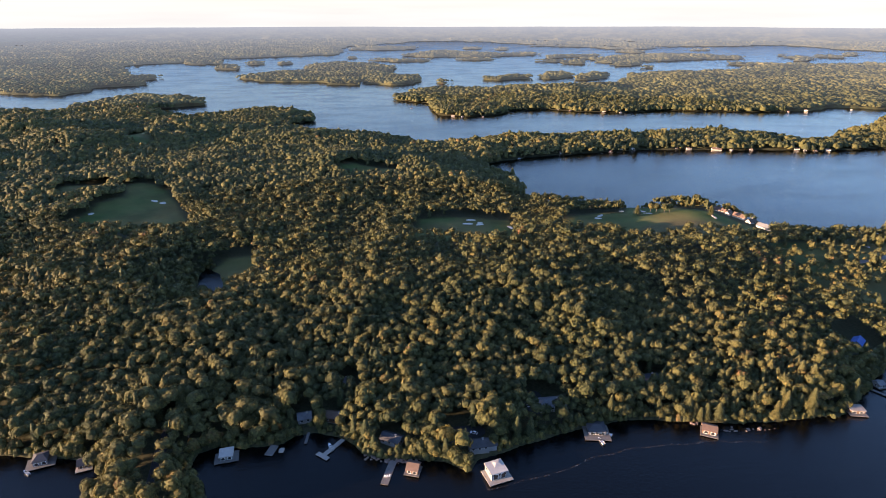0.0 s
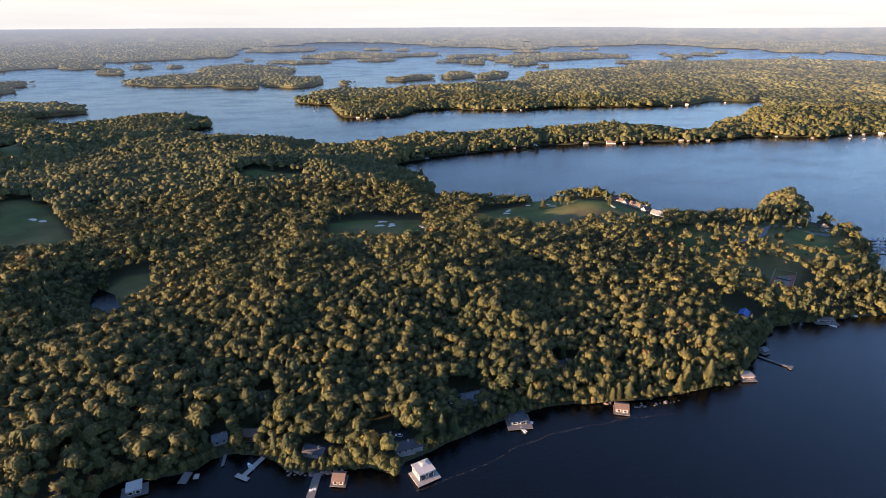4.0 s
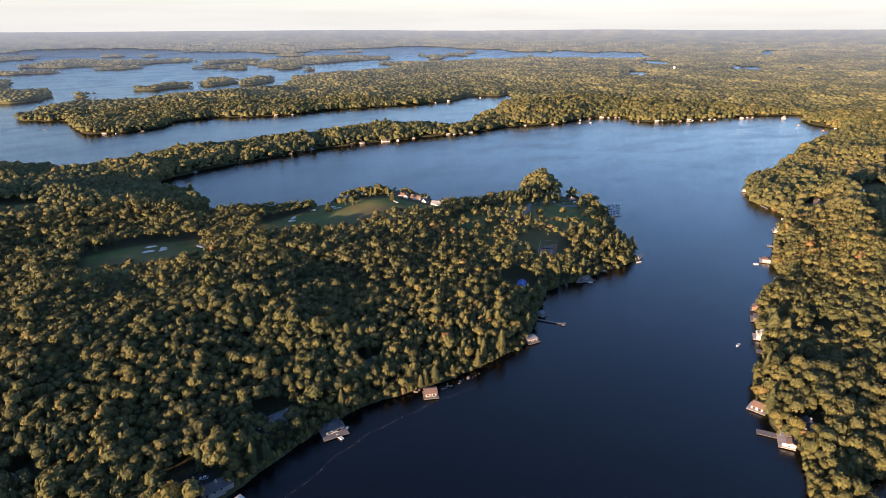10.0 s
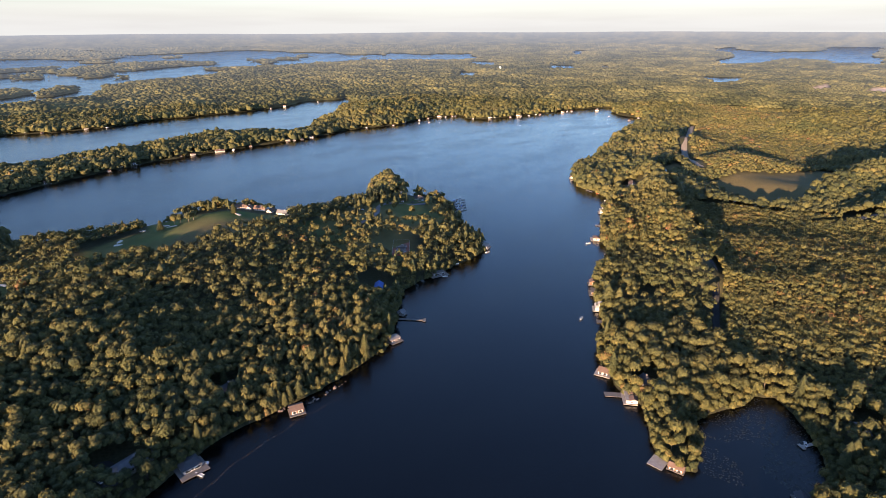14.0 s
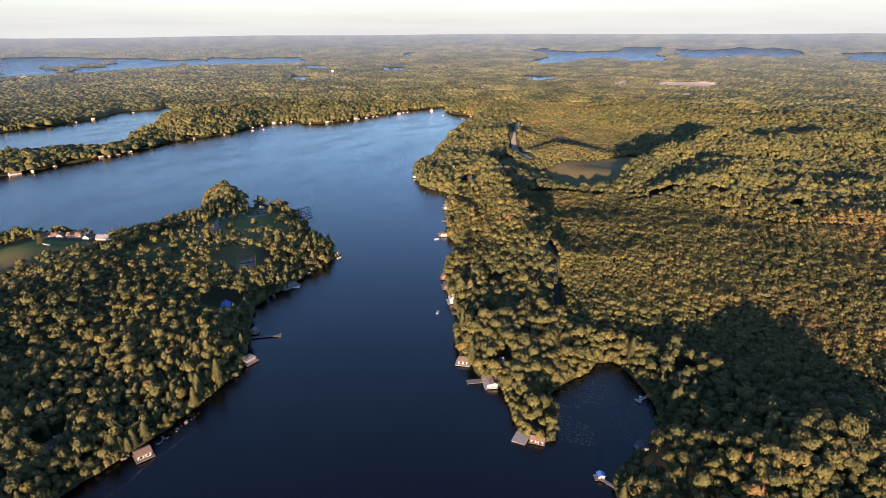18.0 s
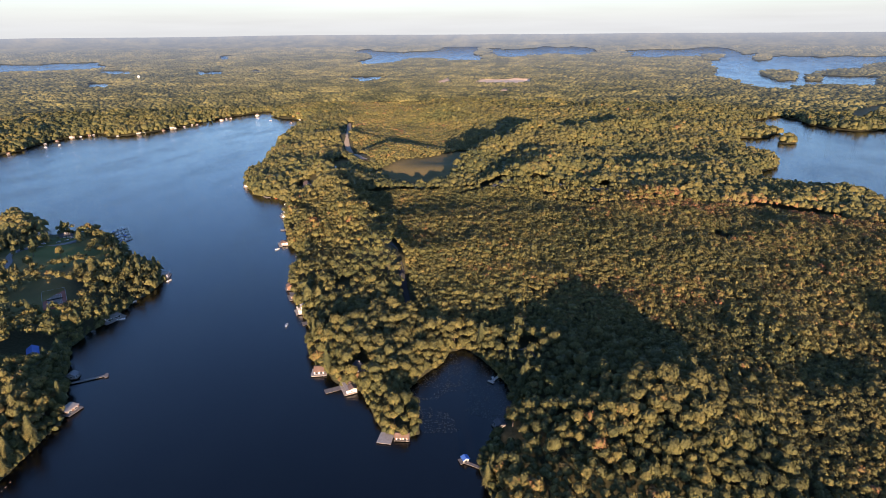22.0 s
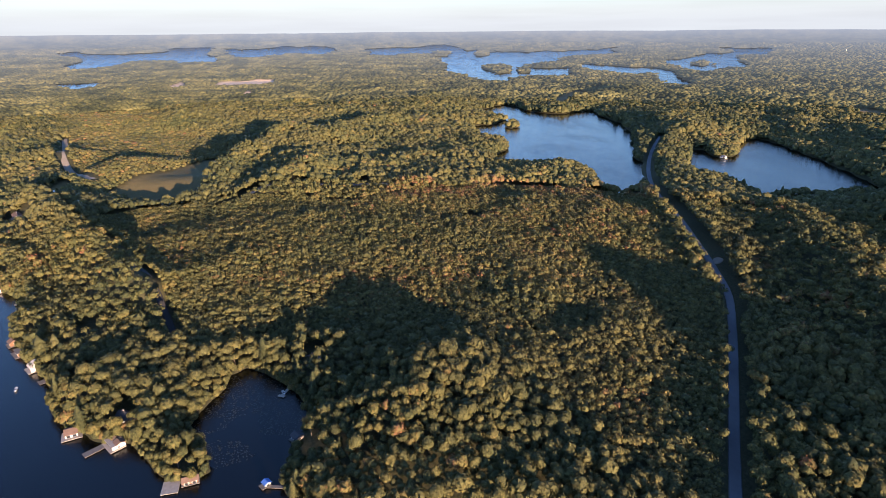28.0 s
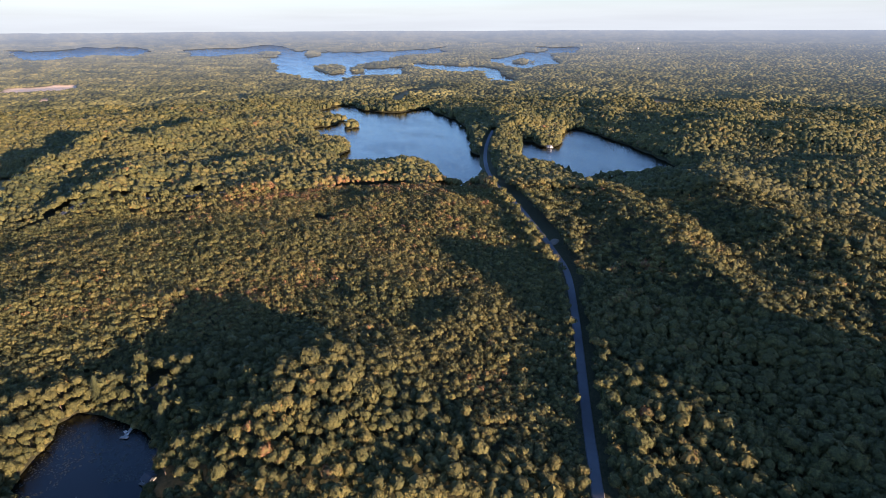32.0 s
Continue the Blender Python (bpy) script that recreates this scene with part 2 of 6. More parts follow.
LAKE_BLUE = [(4347, 1472), (4407, 1358), (4299, 1240), (4233, 1137), (4374, 916), (4376, 747), (4469, 871), (4532, 949), (4631, 791), (4731, 718), (4762, 588), (4799, 106), (4789, -67), (4758, 104), (4734, 451), (4663, 575), (4521, 549), (4348, 536), (4129, 493), (3996, 492), (3946, 598), (3895, 703), (4052, 759), (4131, 866), (4075, 974), (3899, 1010), (3756, 1048), (3667, 1135), (3636, 1255), (3846, 1228), (3961, 1176), (4138, 1257), (4294, 1367)]
LAKE_THIN = [(4533, 452), (4592, 394), (4490, 343), (4555, 223), (4587, 140), (4639, 79), (4567, -5), (4643, -108), (4571, -189), (4490, -266), (4345, -220), (4371, -65), (4334, 52), (4291, 208), (4216, 321), (4302, 408)]
LAKE_CHAIN = [(3191, -1562), (3120, -1645), (2946, -1732), (2853, -1857), (2661, -1856), (2475, -1744), (2187, -1609), (2143, -1542), (2224, -1528), (2315, -1553), (2626, -1738), (2659, -1732), (2684, -1612), (2933, -1546)]
POND_A = [(2911, 1062), (2953, 1003), (2938, 944), (2978, 889), (3068, 872), (2909, 825), (2792, 869), (2731, 907), (2848, 980)]
LAKE_EDGE = [(3176, -2106), (3179, -2233), (3171, -2376), (3331, -2538), (3220, -2656), (3124, -2690), (3045, -2524), (2847, -2436), (2700, -2333), (2730, -2221), (2643, -2077), (2573, -1969), (2698, -1971), (2921, -2054), (3028, -2048)]
LAKE_STRIP = [(3538, -2813), (3407, -2903), (3299, -2957), (3191, -2910), (3274, -2793), (3416, -2743)]
POND_B = [(2864, 3157), (3000, 2958), (3064, 2829), (3198, 2734), (3003, 2518), (2839, 2627), (2664, 2840),
    (2632, 2911)]
POND_C = [(2856, 2420), (2902, 2370), (2936, 2271), (2724, 2111), (2640, 2209)]
POND_D = [(2390, 2113), (2428, 2056), (2386, 1948), (2201, 1828), (2218, 1950)]
POND_E = [(3010, 1930), (3046, 1795), (2809, 1658), (2783, 1772)]
POND_F = [(3744, 2161), (3843, 2145), (3726, 2033), (3513, 1984)]
POND_G = [(3134, 1676), (3174, 1638), (2954, 1525), (2944, 1572)]
POND_GOLF = [(-240, 496), (-249, 548), (-230, 536), (-206, 489), (-208, 476), (-227, 481)]
STREAM = [(898, 258), (891, 225), (888, 190), (868, 174), (856, 181), (861, 212), (870, 242)]
LAKES = [SHORE_FOREST + SHORE_POINT + SHORE_SPIT + SHORE_EAST + SHORE_POND,
    BIG_LAKE_FAR + BIG_LAKE_HEADLAND + BIG_LAKE_NEAR,
    LAKE_WEST, LAKE_SOUTH, LAKE_FAR, LAKE_BLUE, LAKE_THIN, LAKE_CHAIN, LAKE_EDGE, LAKE_STRIP, POND_A, POND_B, POND_C, POND_D, POND_E, POND_F, POND_G, POND_GOLF, STREAM]
for far_lake in (LAKE_FAR, LAKE_BLUE, LAKE_THIN, LAKE_CHAIN, LAKE_EDGE, LAKE_STRIP, POND_A):
    LAKES += [[(x * q, y * q) for x, y in far_lake] for q in (0.975, 0.95)]
ISLANDS = []
ISLANDS.append([(-893, 2613), (-746, 2493), (-531, 2482), (-439, 2362), (-337, 2364), (-352, 2597), (-300,
    2426), (-212, 2346), (-126, 2430), (-101, 2514), (-119, 2705), (-211, 2630), (-271, 3040), (-243, 3046),
    (-379, 3243), (-601, 3288), (-707, 3131), (-667, 2886), (-831, 2796), (-872, 2669)])
ISLANDS.append([(174, 2585), (230, 2559), (396, 2617), (397, 2641), (318, 2726), (218, 2626)])
ISLANDS.append([(431, 2671), (456, 2588), (588, 2647), (595, 2651), (577, 2821), (498, 2802), (442, 2670)])
ISLANDS.append([(584, 2551), (638, 2550), (716, 2637), (740, 2718), (715, 2843), (629, 2688)])
ISLANDS.append([(-28, 2458), (4, 2405), (36, 2466), (36, 2449), (-20, 2476)])
ISLANDS.append([(-279, 3718), (-220, 3703), (-179, 3666), (-48, 3631), (-21, 3651), (173, 3652), (288, 3646),
    (481, 3737), (618, 3788), (616, 3771), (218, 3859), (45, 3996), (-72, 3961), (-181, 3807), (-269, 3712)])
ISLANDS.append([(639, 3252), (769, 3229), (804, 3365), (740, 3424), (658, 3261)])
ISLANDS.append([(783, 3223), (845, 3227), (852, 3246), (787, 3209)])
ISLANDS.append([(861, 3346), (925, 3287), (1018, 3376), (1216, 3355), (1628, 3367), (1682, 3397), (1518,
    3553), (1257, 3671), (1097, 3628), (959, 3577)])
ISLANDS.append([(901, 3173), (1003, 3127), (1066, 3219), (1039, 3334), (944, 3240)])
ISLANDS.append([(981, 3014), (1067, 3036), (1072, 3050), (1012, 3077)])
ISLANDS.append([(-622, 4069), (-464, 4048), (-414, 4093), (-177, 4138), (-162, 4218), (-369, 4274), (-638,
    4219)])
ISLANDS.append([(586, 3608), (620, 3534), (681, 3606), (893, 3657), (937, 3691), (636, 3697)])
ISLANDS.append([(1892, 3448), (1947, 3418), (1954, 3447), (1915, 3468)])
ISLANDS.append([(1859, 3173), (1967, 3185), (2017, 3254), (1915, 3234)])
ISLANDS.append([(2286, 3333), (2331, 3305), (2363, 3366), (2331, 3386)])
ISLANDS.append([(2399, 2956), (2463, 2952), (2515, 3022), (2437, 2993)])
ISLANDS.append([(78, 4147), (206, 4149), (241, 4172), (83, 4205)])
ISLANDS.append([(580, 4180), (868, 4160), (1143, 4034), (1459, 4012), (1464, 4025), (950, 4178), (621, 4208)])
ISLANDS.append([(-1392, 3196), (-1282, 3133), (-1192, 3229), (-1214, 3276), (-1351, 3312), (-1375, 3219)])
ISLANDS.append([(-1147, 2943), (-1019, 2958), (-1039, 3041), (-1127, 3114), (-1144, 3000)])
ISLANDS.append([(-1057, 3193), (-949, 3206), (-975, 3280), (-1058, 3269)])
ISLANDS.append([(-868, 3215), (-788, 3223), (-800, 3270), (-873, 3262)])
ISLANDS.append([(1370, -492), (1337, -498), (1350, -525), (1374, -536), (1442, -535), (1377, -496)])
ISLANDS.append([(3151, -1010), (2980, -973), (2881, -1001), (2914, -1068), (3128, -1154), (3236, -1126), (3285, -1081)])
ISLANDS.append([(2981, -1129), (2890, -1129), (2905, -1166), (3038, -1220), (3080, -1196)])
ISLANDS.append([(3908, -1154), (3799, -1167), (3811, -1234), (3933, -1282), (4013, -1251)])
ISLANDS.append([(2879, -2133), (2788, -2112), (2793, -2166), (2927, -2236), (2995, -2241)])
ISLANDS.append([(4219, -1130), (4104, -1180), (3999, -1291), (3973, -1365), (4140, -1274)])
ISLANDS.append([(4051, -945), (3961, -958), (4016, -1014), (4106, -998)])


def far_lens(az, r, half, deep, seed):
    """A long, low outline lying across the line of sight: a far island or a far sheet of water."""
    rng = random.Random(seed)
    a = radians(az)
    cx, cy = 5 + r * math.sin(a), 7 + r * math.cos(a)
    out = []
    for k in range(12):
        b = k * math.pi / 6
        u, v = half * math.cos(b) * rng.uniform(0.75, 1.2), deep * math.sin(b) * rng.uniform(0.6, 1.3)
        out.append((cx + u * math.cos(a) + v * math.sin(a), cy - u * math.sin(a) + v * math.cos(a)))
    return out


# low islands and narrow waters of the far lake country
rng_isle = random.Random(21)
for k in range(18):
    ISLANDS.append(far_lens(-14 + 2.8 * k + rng_isle.uniform(-1, 1), rng_isle.uniform(3400, 4250), rng_isle.uniform(40, 130), rng_isle.uniform(16, 34), k))
for k in range(16):
    LAKES.append(far_lens(-34 + 5.0 * k + rng_isle.uniform(-2, 2), rng_isle.uniform(4480, 4640), rng_isle.uniform(120, 330), rng_isle.uniform(22, 40), 40 + k))
GRASS = []
GRASS.append([(-451, 639), (-454, 723), (-428, 745), (-448, 788), (-449, 811), (-424, 811), (-390, 782),
    (-358, 736), (-306, 651), (-322, 635), (-373, 631)])
GRASS.append([(-517, 728), (-488, 743), (-468, 785), (-485, 802), (-543, 796)])
GRASS.append([(-32, 686), (12, 693), (83, 683), (81, 617), (36, 615), (-29, 625)])
GRASS.append([(144, 637), (165, 701), (197, 710), (243, 717), (294, 713), (349, 704), (379, 661), (357, 609),
    (323, 605), (268, 611), (217, 614), (168, 624)])
GRASS.append([(-175, 887), (-143, 912), (-70, 897), (-76, 861), (-153, 860)])
GRASS.append([(-244, 510), (-232, 563), (-199, 565), (-184, 503), (-203, 487), (-215, 497)])
GRASS.append([(-689, 1247), (-646, 1247), (-556, 1106), (-569, 1069), (-611, 1106)])
GRASS.append([(-458, 541), (-443, 544), (-432, 527), (-444, 522)])
GRASS.append([(451, 537), (492, 559), (530, 559), (536, 528), (508, 493), (469, 491), (449, 514)])
GRASS.append([(423, 577), (456, 586), (461, 557), (444, 541), (416, 556)])
GRASS.append([(404, 459), (426, 451), (404, 423), (378, 433)])
GRASS.append([(254, 755), (287, 749), (326, 727), (362, 694), (394, 646), (360, 597), (339, 603), (297, 611),
    (252, 600), (221, 599), (198, 609)])
GRASS.append([(-44, 623), (7, 682), (78, 665), (74, 600), (26, 607), (-16, 606)])
MEADOWS = []
MEADOWS.append([(205, 622), (245, 655), (300, 668), (348, 663), (330, 637), (290, 613), (235, 611)])
MEADOWS.append([(925, 300), (1001, 262), (1060, 215), (1130, 165), (1150, 115), (1040, 130), (940, 148), (875, 158), (862, 195), (885, 250)])
MEADOWS.append([(952, 387), (999, 378), (964, 349), (912, 355)])
MEADOWS.append([(1792, -807), (1984, -989), (2037, -1091), (1858, -948), (1653, -762)])
MEADOWS.append([(2086, -1332), (2001, -1387), (1902, -1386), (1932, -1338)])
MEADOWS.append([(645, -623), (640, -686), (618, -669), (626, -617)])
MEADOWS.append([(1353, -1469), (1203, -1502), (1060, -1396), (1153, -1393)])
MEADOWS.append([(659, -183), (639, -197), (625, -186), (639, -177)])
SAND = []
SAND.append([(2600, 343), (2790, 332), (2830, 187), (2800, 100), (2640, 102), (2600, 135), (2590, 284)])
SAND.append([(2570, 512), (2824, 495), (2601, 446), (2555, 491)])
SAND.append([(2197, 207), (2425, 193), (2229, 148), (2143, 169)])
HIGHWAY = [(1093, -741), (1016, -674), (902, -592), (806, -533), (723, -491), (626, -448), (518, -403), (450,
    -377), (401, -356), (351, -318), (304, -281), (255, -241), (209, -204), (173, -176), (151, -159)]
VALLEY_ROAD = [(780, 124), (795, 98), (841, 63), (827, -1), (826, -42), (838, -125), (852, -177), (875, -227),
    (885, -271), (878, -312)]
GRAVEL_ROAD = [(1454, 523), (1306, 474), (1199, 445), (1089, 396), (1015, 351), (985, 330)]
BACK_LANE = [(860, 336), (718, 264), (634, 211), (567, 171), (510, 144), (441, 119)]
DRIVEWAY = [(-172, 291), (-169, 273), (-164, 255), (-159, 237)]
CLUB_DRIVE = [(550, 548), (526, 555), (513, 585), (489, 580), (464, 548), (418, 535)]


PARKLAND = [(361, 589), (446, 611), (516, 613), (594, 572), (554, 501), (497, 450), (440, 459), (372, 391), (365, 426), (338, 457), (332, 516)]

# ---- terrain ----
CX, CY, R0, RL, EYE = 5.0, 7.0, 2200.0, 2650.0, 237.0


def lattice(ix, iy, seed):
    h = (ix.astype(np.int64) * 374761393 + iy.astype(np.int64) * 668265263 + seed * 974634777) & 0x7FFFFFFF
    h = ((h ^ (h >> 13)) * 1274126177) & 0x7FFFFFFF
    return ((h ^ (h >> 16)) & 0xFFFF) / 65535.0


def vnoise(x, y, seed=0):
    ix, iy = np.floor(x), np.floor(y)
    fx, fy = x - ix, y - iy
    fx, fy = fx * fx * (3 - 2 * fx), fy * fy * (3 - 2 * fy)
    a, b = lattice(ix, iy, seed), lattice(ix + 1, iy, seed)
    c, d = lattice(ix, iy + 1, seed), lattice(ix + 1, iy + 1, seed)
    return (a + (b - a) * fx) * (1 - fy) + (c + (d - c) * fx) * fy


def fbm(x, y, size, octaves=4, seed=0):
    s, a, tot = 0.0, 1.0, 0.0
    for k in range(octaves):
        s = s + a * vnoise(x / size * 2 ** k + 17.3 * k, y / size * 2 ** k - 9.1 * k, seed + k)
        tot += a
        a *= 0.5
    return s / tot


def poly_distance(x, y, poly, reach):
    """Distance to a closed outline, positive inside; past reach only a lower bound."""
    p = np.array(poly, float)
    lo, hi = p.min(0) - reach, p.max(0) + reach
    out = np.full(x.shape, -reach)
    near = (x > lo[0]) & (x < hi[0]) & (y > lo[1]) & (y < hi[1])
    if not near.any():
        return out
    px, py = x[near], y[near]
    best, inside = np.full(px.shape, 1e12), np.zeros(px.shape, bool)
    for (ax, ay), (bx, by) in zip(p, np.roll(p, -1, axis=0)):
        dx, dy = bx - ax, by - ay
        t = np.clip(((px - ax) * dx + (py - ay) * dy) / (dx * dx + dy * dy + 1e-9), 0, 1)
        best = np.minimum(best, (px - ax - t * dx) ** 2 + (py - ay - t * dy) ** 2)
        if ay != by:
            inside ^= ((ay > py) != (by > py)) & (px < (bx - ax) * (py - ay) / (by - ay) + ax)
    d = np.sqrt(best)
    out[near] = np.where(inside, d, -np.minimum(d, reach))
    return out


def line_distance(x, y, line, reach=40.0):
    p = np.array(line, float)
    best = np.full(x.shape, reach * reach)
    for (ax, ay), (bx, by) in zip(p[:-1], p[1:]):
        dx, dy = bx - ax, by - ay
        t = np.clip(((x - ax) * dx + (y - ay) * dy) / (dx * dx + dy * dy + 1e-9), 0, 1)
        best = np.minimum(best, (x - ax - t * dx) ** 2 + (y - ay - t * dy) ** 2)
    return np.sqrt(best)


def shore_distance(x, y):
    """Metres inland of the waterline, negative on the water."""
    r = np.hypot(x - CX, y - CY)
    amp = np.clip(r / 250, 1.0, 14.0)
    size = np.clip(r / 18, 14, 120)
    wx = x + amp * (vnoise(x / 22, y / 22, 5) - 0.5) * 2 + amp * (vnoise(x / 9, y / 9, 6) - 0.5)
    wy = y + amp * (vnoise(x / 22, y / 22, 7) - 0.5) * 2 + amp * (vnoise(x / 9, y / 9, 8) - 0.5)
    far = 30 * np.clip((r - 900) / 1500, 0, 1)
    wx = wx + far * (fbm(x, y, 85, 2, 51) - 0.5) * 2
    wy = wy + far * (fbm(x, y, 85, 2, 53) - 0.5) * 2
    bays = 110 * np.clip((r - 3300) / 900, 0, 1)
    wx = wx + bays * (fbm(x, y, 300, 3, 55) - 0.5) * 2
    wy = wy + bays * (fbm(x, y, 300, 3, 57) - 0.5) * 2
    s = np.full(x.shape, 400.0)
    for lake in LAKES:
        s = np.minimum(s, -poly_distance(wx, wy, lake, 400.0))
    for isle in ISLANDS:
        s = np.maximum(s, poly_distance(wx, wy, isle, 400.0))
    return s


def hump(x, y, cx, cy, h, rx, ry, turn=0.0):
    c, s = math.cos(radians(turn)), math.sin(radians(turn))
    u, v = (x - cx) * c + (y - cy) * s, -(x - cx) * s + (y - cy) * c
    return h * np.exp(-((u / rx) ** 2 + (v / ry) ** 2))


# (-110, -415) to (-640, 300): unseen hills, added to shade the ground in view
HILLS = [(50, 465, 12, 170, 90, 20), (-250, 480, 17, 120, 110, 0), (290, 545, 5, 120, 60, 30), (225, -75, 9, 130, 80, 15), (312, -48, 18, 44, 66, 10),
         (520, 180, 7, 30, 150, 20), (1010, 0, 14, 240, 50, -12), (-300, 900, 11, 300, 160, 20), (360, -470, 16, 42, 210, 62),
         (450, -660, 18, 50, 260, 62), (640, -800, 17, 50, 300, 62), (900, 1250, 16, 420, 160, 10), (1300, 800, 16, 380, 160, -20), (-110, -415, 74, 110, 95, 0), (5, -410, 50, 60, 62, 0), (10, -300, 27, 45, 40, 0), (30, -165, 37, 45, 32, 0), (15, -235, 12, 50, 40, 0),
         (-640, 300, 25, 110, 170, 0), (352, -205, 5, 22, 32, 30)]


# crests that throw the long evening shadows: line, height, half width
RIDGES = [([(868, 150), (940, 132), (1040, 112), (1170, 70), (1290, 20)], 16, 30), ([(1219, 27), (1304, -59), (1387, -207)], 9, 34), ([(791, 108), (849, 37), (821, -39), (859, -91)], 7, 28),
          ([(870, 368), (752, 296), (661, 244), (587, 206), (516, 167)], 19, 26),
          ([(818, 222), (860, 306), (874, 348)], 4, 25), ([(1073, 104), (1149, 6), (1249, -109), (1276, -236)], 9, 40), ([(1317, -85), (1434, -244), (1472, -390)], 6, 40),
          ([(913, -7), (999, -129), (1010, -256), (940, -340)], 6, 32), ([(913, 1303), (1000, 1219), (1164, 1183)], 9, 30), ([(1750, 1256), (2069, 1075), (1924, 757)], 9, 60),
          ([(-227, 938), (-57, 973), (139, 1013)], 5, 40), ([(2098, -1112), (1606, -1246), (1352, -1423)], 9, 50), ([(2581, -1758), (2002, -1941), (1673, -2017)], 9, 60)]


def rise(r):
    """The far country lies a little higher and higher towards the horizon."""
    far = np.clip((r - R0) / RL, 0, 0.99999)
    d = R0 - RL * np.log(1 - far)
    return np.where(r > R0, EYE * (1 - r / np.maximum(d, 1)), 0.0)


def shrink(r):
    """How much smaller things stand in the far country than close by."""
    far = np.clip((r - R0) / RL, 0, 0.99999)
    return np.where(r > R0, r / (R0 - RL * np.log(1 - far)), 1.0)


def land_height(x, y, s):
    r = np.hypot(x - CX, y - CY)
    low = 1 - 0.75 * np.clip((r - 1500) / 1500, 0, 1)
    hills = sum(hump(x, y, *h) for h in HILLS) + low * shrink(r) * 34 * np.clip(fbm(x, y, 420, 4, 11) - 0.42, 0, 1) * np.clip(r / 700, 0.3, 1.7) + low * shrink(r) * 34 * np.clip(fbm(x, y, 150, 2, 12) - 0.5, 0, 1) * np.clip((r - 500) / 500, 0, 1.5)
    bank = 1.2 * (1 - np.exp(-np.maximum(s, 0) / 2)) + np.minimum(np.maximum(s, 0) * 0.05, 3)
    crests = sum(h * np.exp(-(line_distance(x, y, p, 3.0 * w) / w) ** 2) for p, h, w in RIDGES)
    up = bank + crests * (1 - np.exp(-(np.maximum(s, 0) / 25) ** 1.5)) + hills * (1 - np.exp(-(np.maximum(s, 0) / np.clip(r / 15, 70, 260)) ** 1.5)) + 0.6 * (fbm(x, y, 12, 2, 31) - 0.5)
    down = -np.minimum(-np.minimum(s, 0) * 0.35 + 0.1, 6)
    return np.where(s > 0, up, down) + rise(r)


def ground_at(x, y):
    x, y = np.atleast_1d(np.asarray(x, float)), np.atleast_1d(np.asarray(y, float))
    return land_height(x, y, shore_distance(x, y))


def az_r(az, r):
    a = np.radians(az)
    return CX + r * np.sin(a), CY + r * np.cos(a)


def mesh_from(name, verts, faces, mat, attrs=(), smooth=False):
    """Builds a mesh fast from arrays; faces is an (n, 3) or (n, 4) array."""
    me = bpy.data.meshes.new(name)
    k = faces.shape[1]
    me.vertices.add(len(verts))
    me.vertices.foreach_set("co", np.asarray(verts, np.float32).ravel())
    me.loops.add(faces.size)
    me.loops.foreach_set("vertex_index", faces.astype(np.int32).ravel())
    me.polygons.add(len(faces))
    me.polygons.foreach_set("loop_start", np.arange(0, faces.size, k, dtype=np.int32))
    me.polygons.foreach_set("use_smooth", np.full(len(faces), smooth))
    for aname, kind, values in attrs:
        a = me.attributes.new(aname, kind, "POINT")
        a.data.foreach_set("color" if kind == "FLOAT_COLOR" else "value", np.asarray(values, np.float32).ravel())
    me.materials.append(mat)
    me.update(calc_edges=True)
    return me


def polar_sheet(radii, az, height):
    A, R = np.meshgrid(az, radii)
    x, y = az_r(A, R)
    z, attrs = height(x.ravel(), y.ravel())
    v = np.stack([x.ravel(), y.ravel(), z], 1)
    nr, na = R.shape
    i = (np.arange(nr - 1)[:, None] * na + np.arange(na - 1)[None, :]).ravel()
    f = np.stack([i, i + 1, i + na + 1, i + na], 1)[:, ::-1]
    return v, f, attrs


AZ_FINE = np.concatenate([np.arange(-180, -46, 4.0), np.arange(-46, 166, 0.38), np.arange(166, 180.1, 2.0)])
AZ_FINE[-1] = 180.0
NEAR_R = np.concatenate([[0.01, 40, 80, 120, 160, 200], np.geomspace(225, 1900, 220)])
FAR_R = np.concatenate([np.linspace(1900, 4300, 200), np.linspace(4306, 4845, 60)])
AZ_FAR = np.concatenate([np.arange(-180, -46, 4.0), np.arange(-46, 166, 0.36), np.arange(166, 180.1, 2.0)])
AZ_FAR[-1] = 180.0


def covers(x, y, s):
    g = np.zeros((len(x), 4))
    g[:, 3] = 1
    g[:, 0] = 0.75 * np.clip(poly_distance(x, y, PARKLAND, 30) / 8 + 0.5, 0, 1)
    for k, group in enumerate((GRASS, MEADOWS, SAND)):
        for p in group:
            g[:, k] = np.maximum(g[:, k], np.clip(poly_distance(x, y, p, 30) / 4 + 0.5, 0, 1))
    return g


def near_height(x, y):
    s = shore_distance(x, y)
    return land_height(x, y, s), covers(x, y, s)


def far_height(x, y):
    s = shore_distance(x, y)
    r = np.hypot(x - CX, y - CY)
    z = land_height(x, y, s)
    canopy = np.clip(s / 12, 0, 1) * (2 + 7 * fbm(x, y, 34, 3, 41)) * shrink(r) * np.clip((r - 1900) / 60, 0, 1) * (1 - covers(x, y, s)[:, :3].max(1))
    far_hills = 16 * np.clip((r - 4420) / 425, 0, 1) ** 1.5 * (0.55 + 0.8 * fbm(x, y, 900, 3, 43))
    return z + canopy + far_hills, haze_paint_share(r)


def haze_paint_share(r):
    """Share of evening haze painted into the far country, by its true distance."""
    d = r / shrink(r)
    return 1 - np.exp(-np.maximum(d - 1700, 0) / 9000)


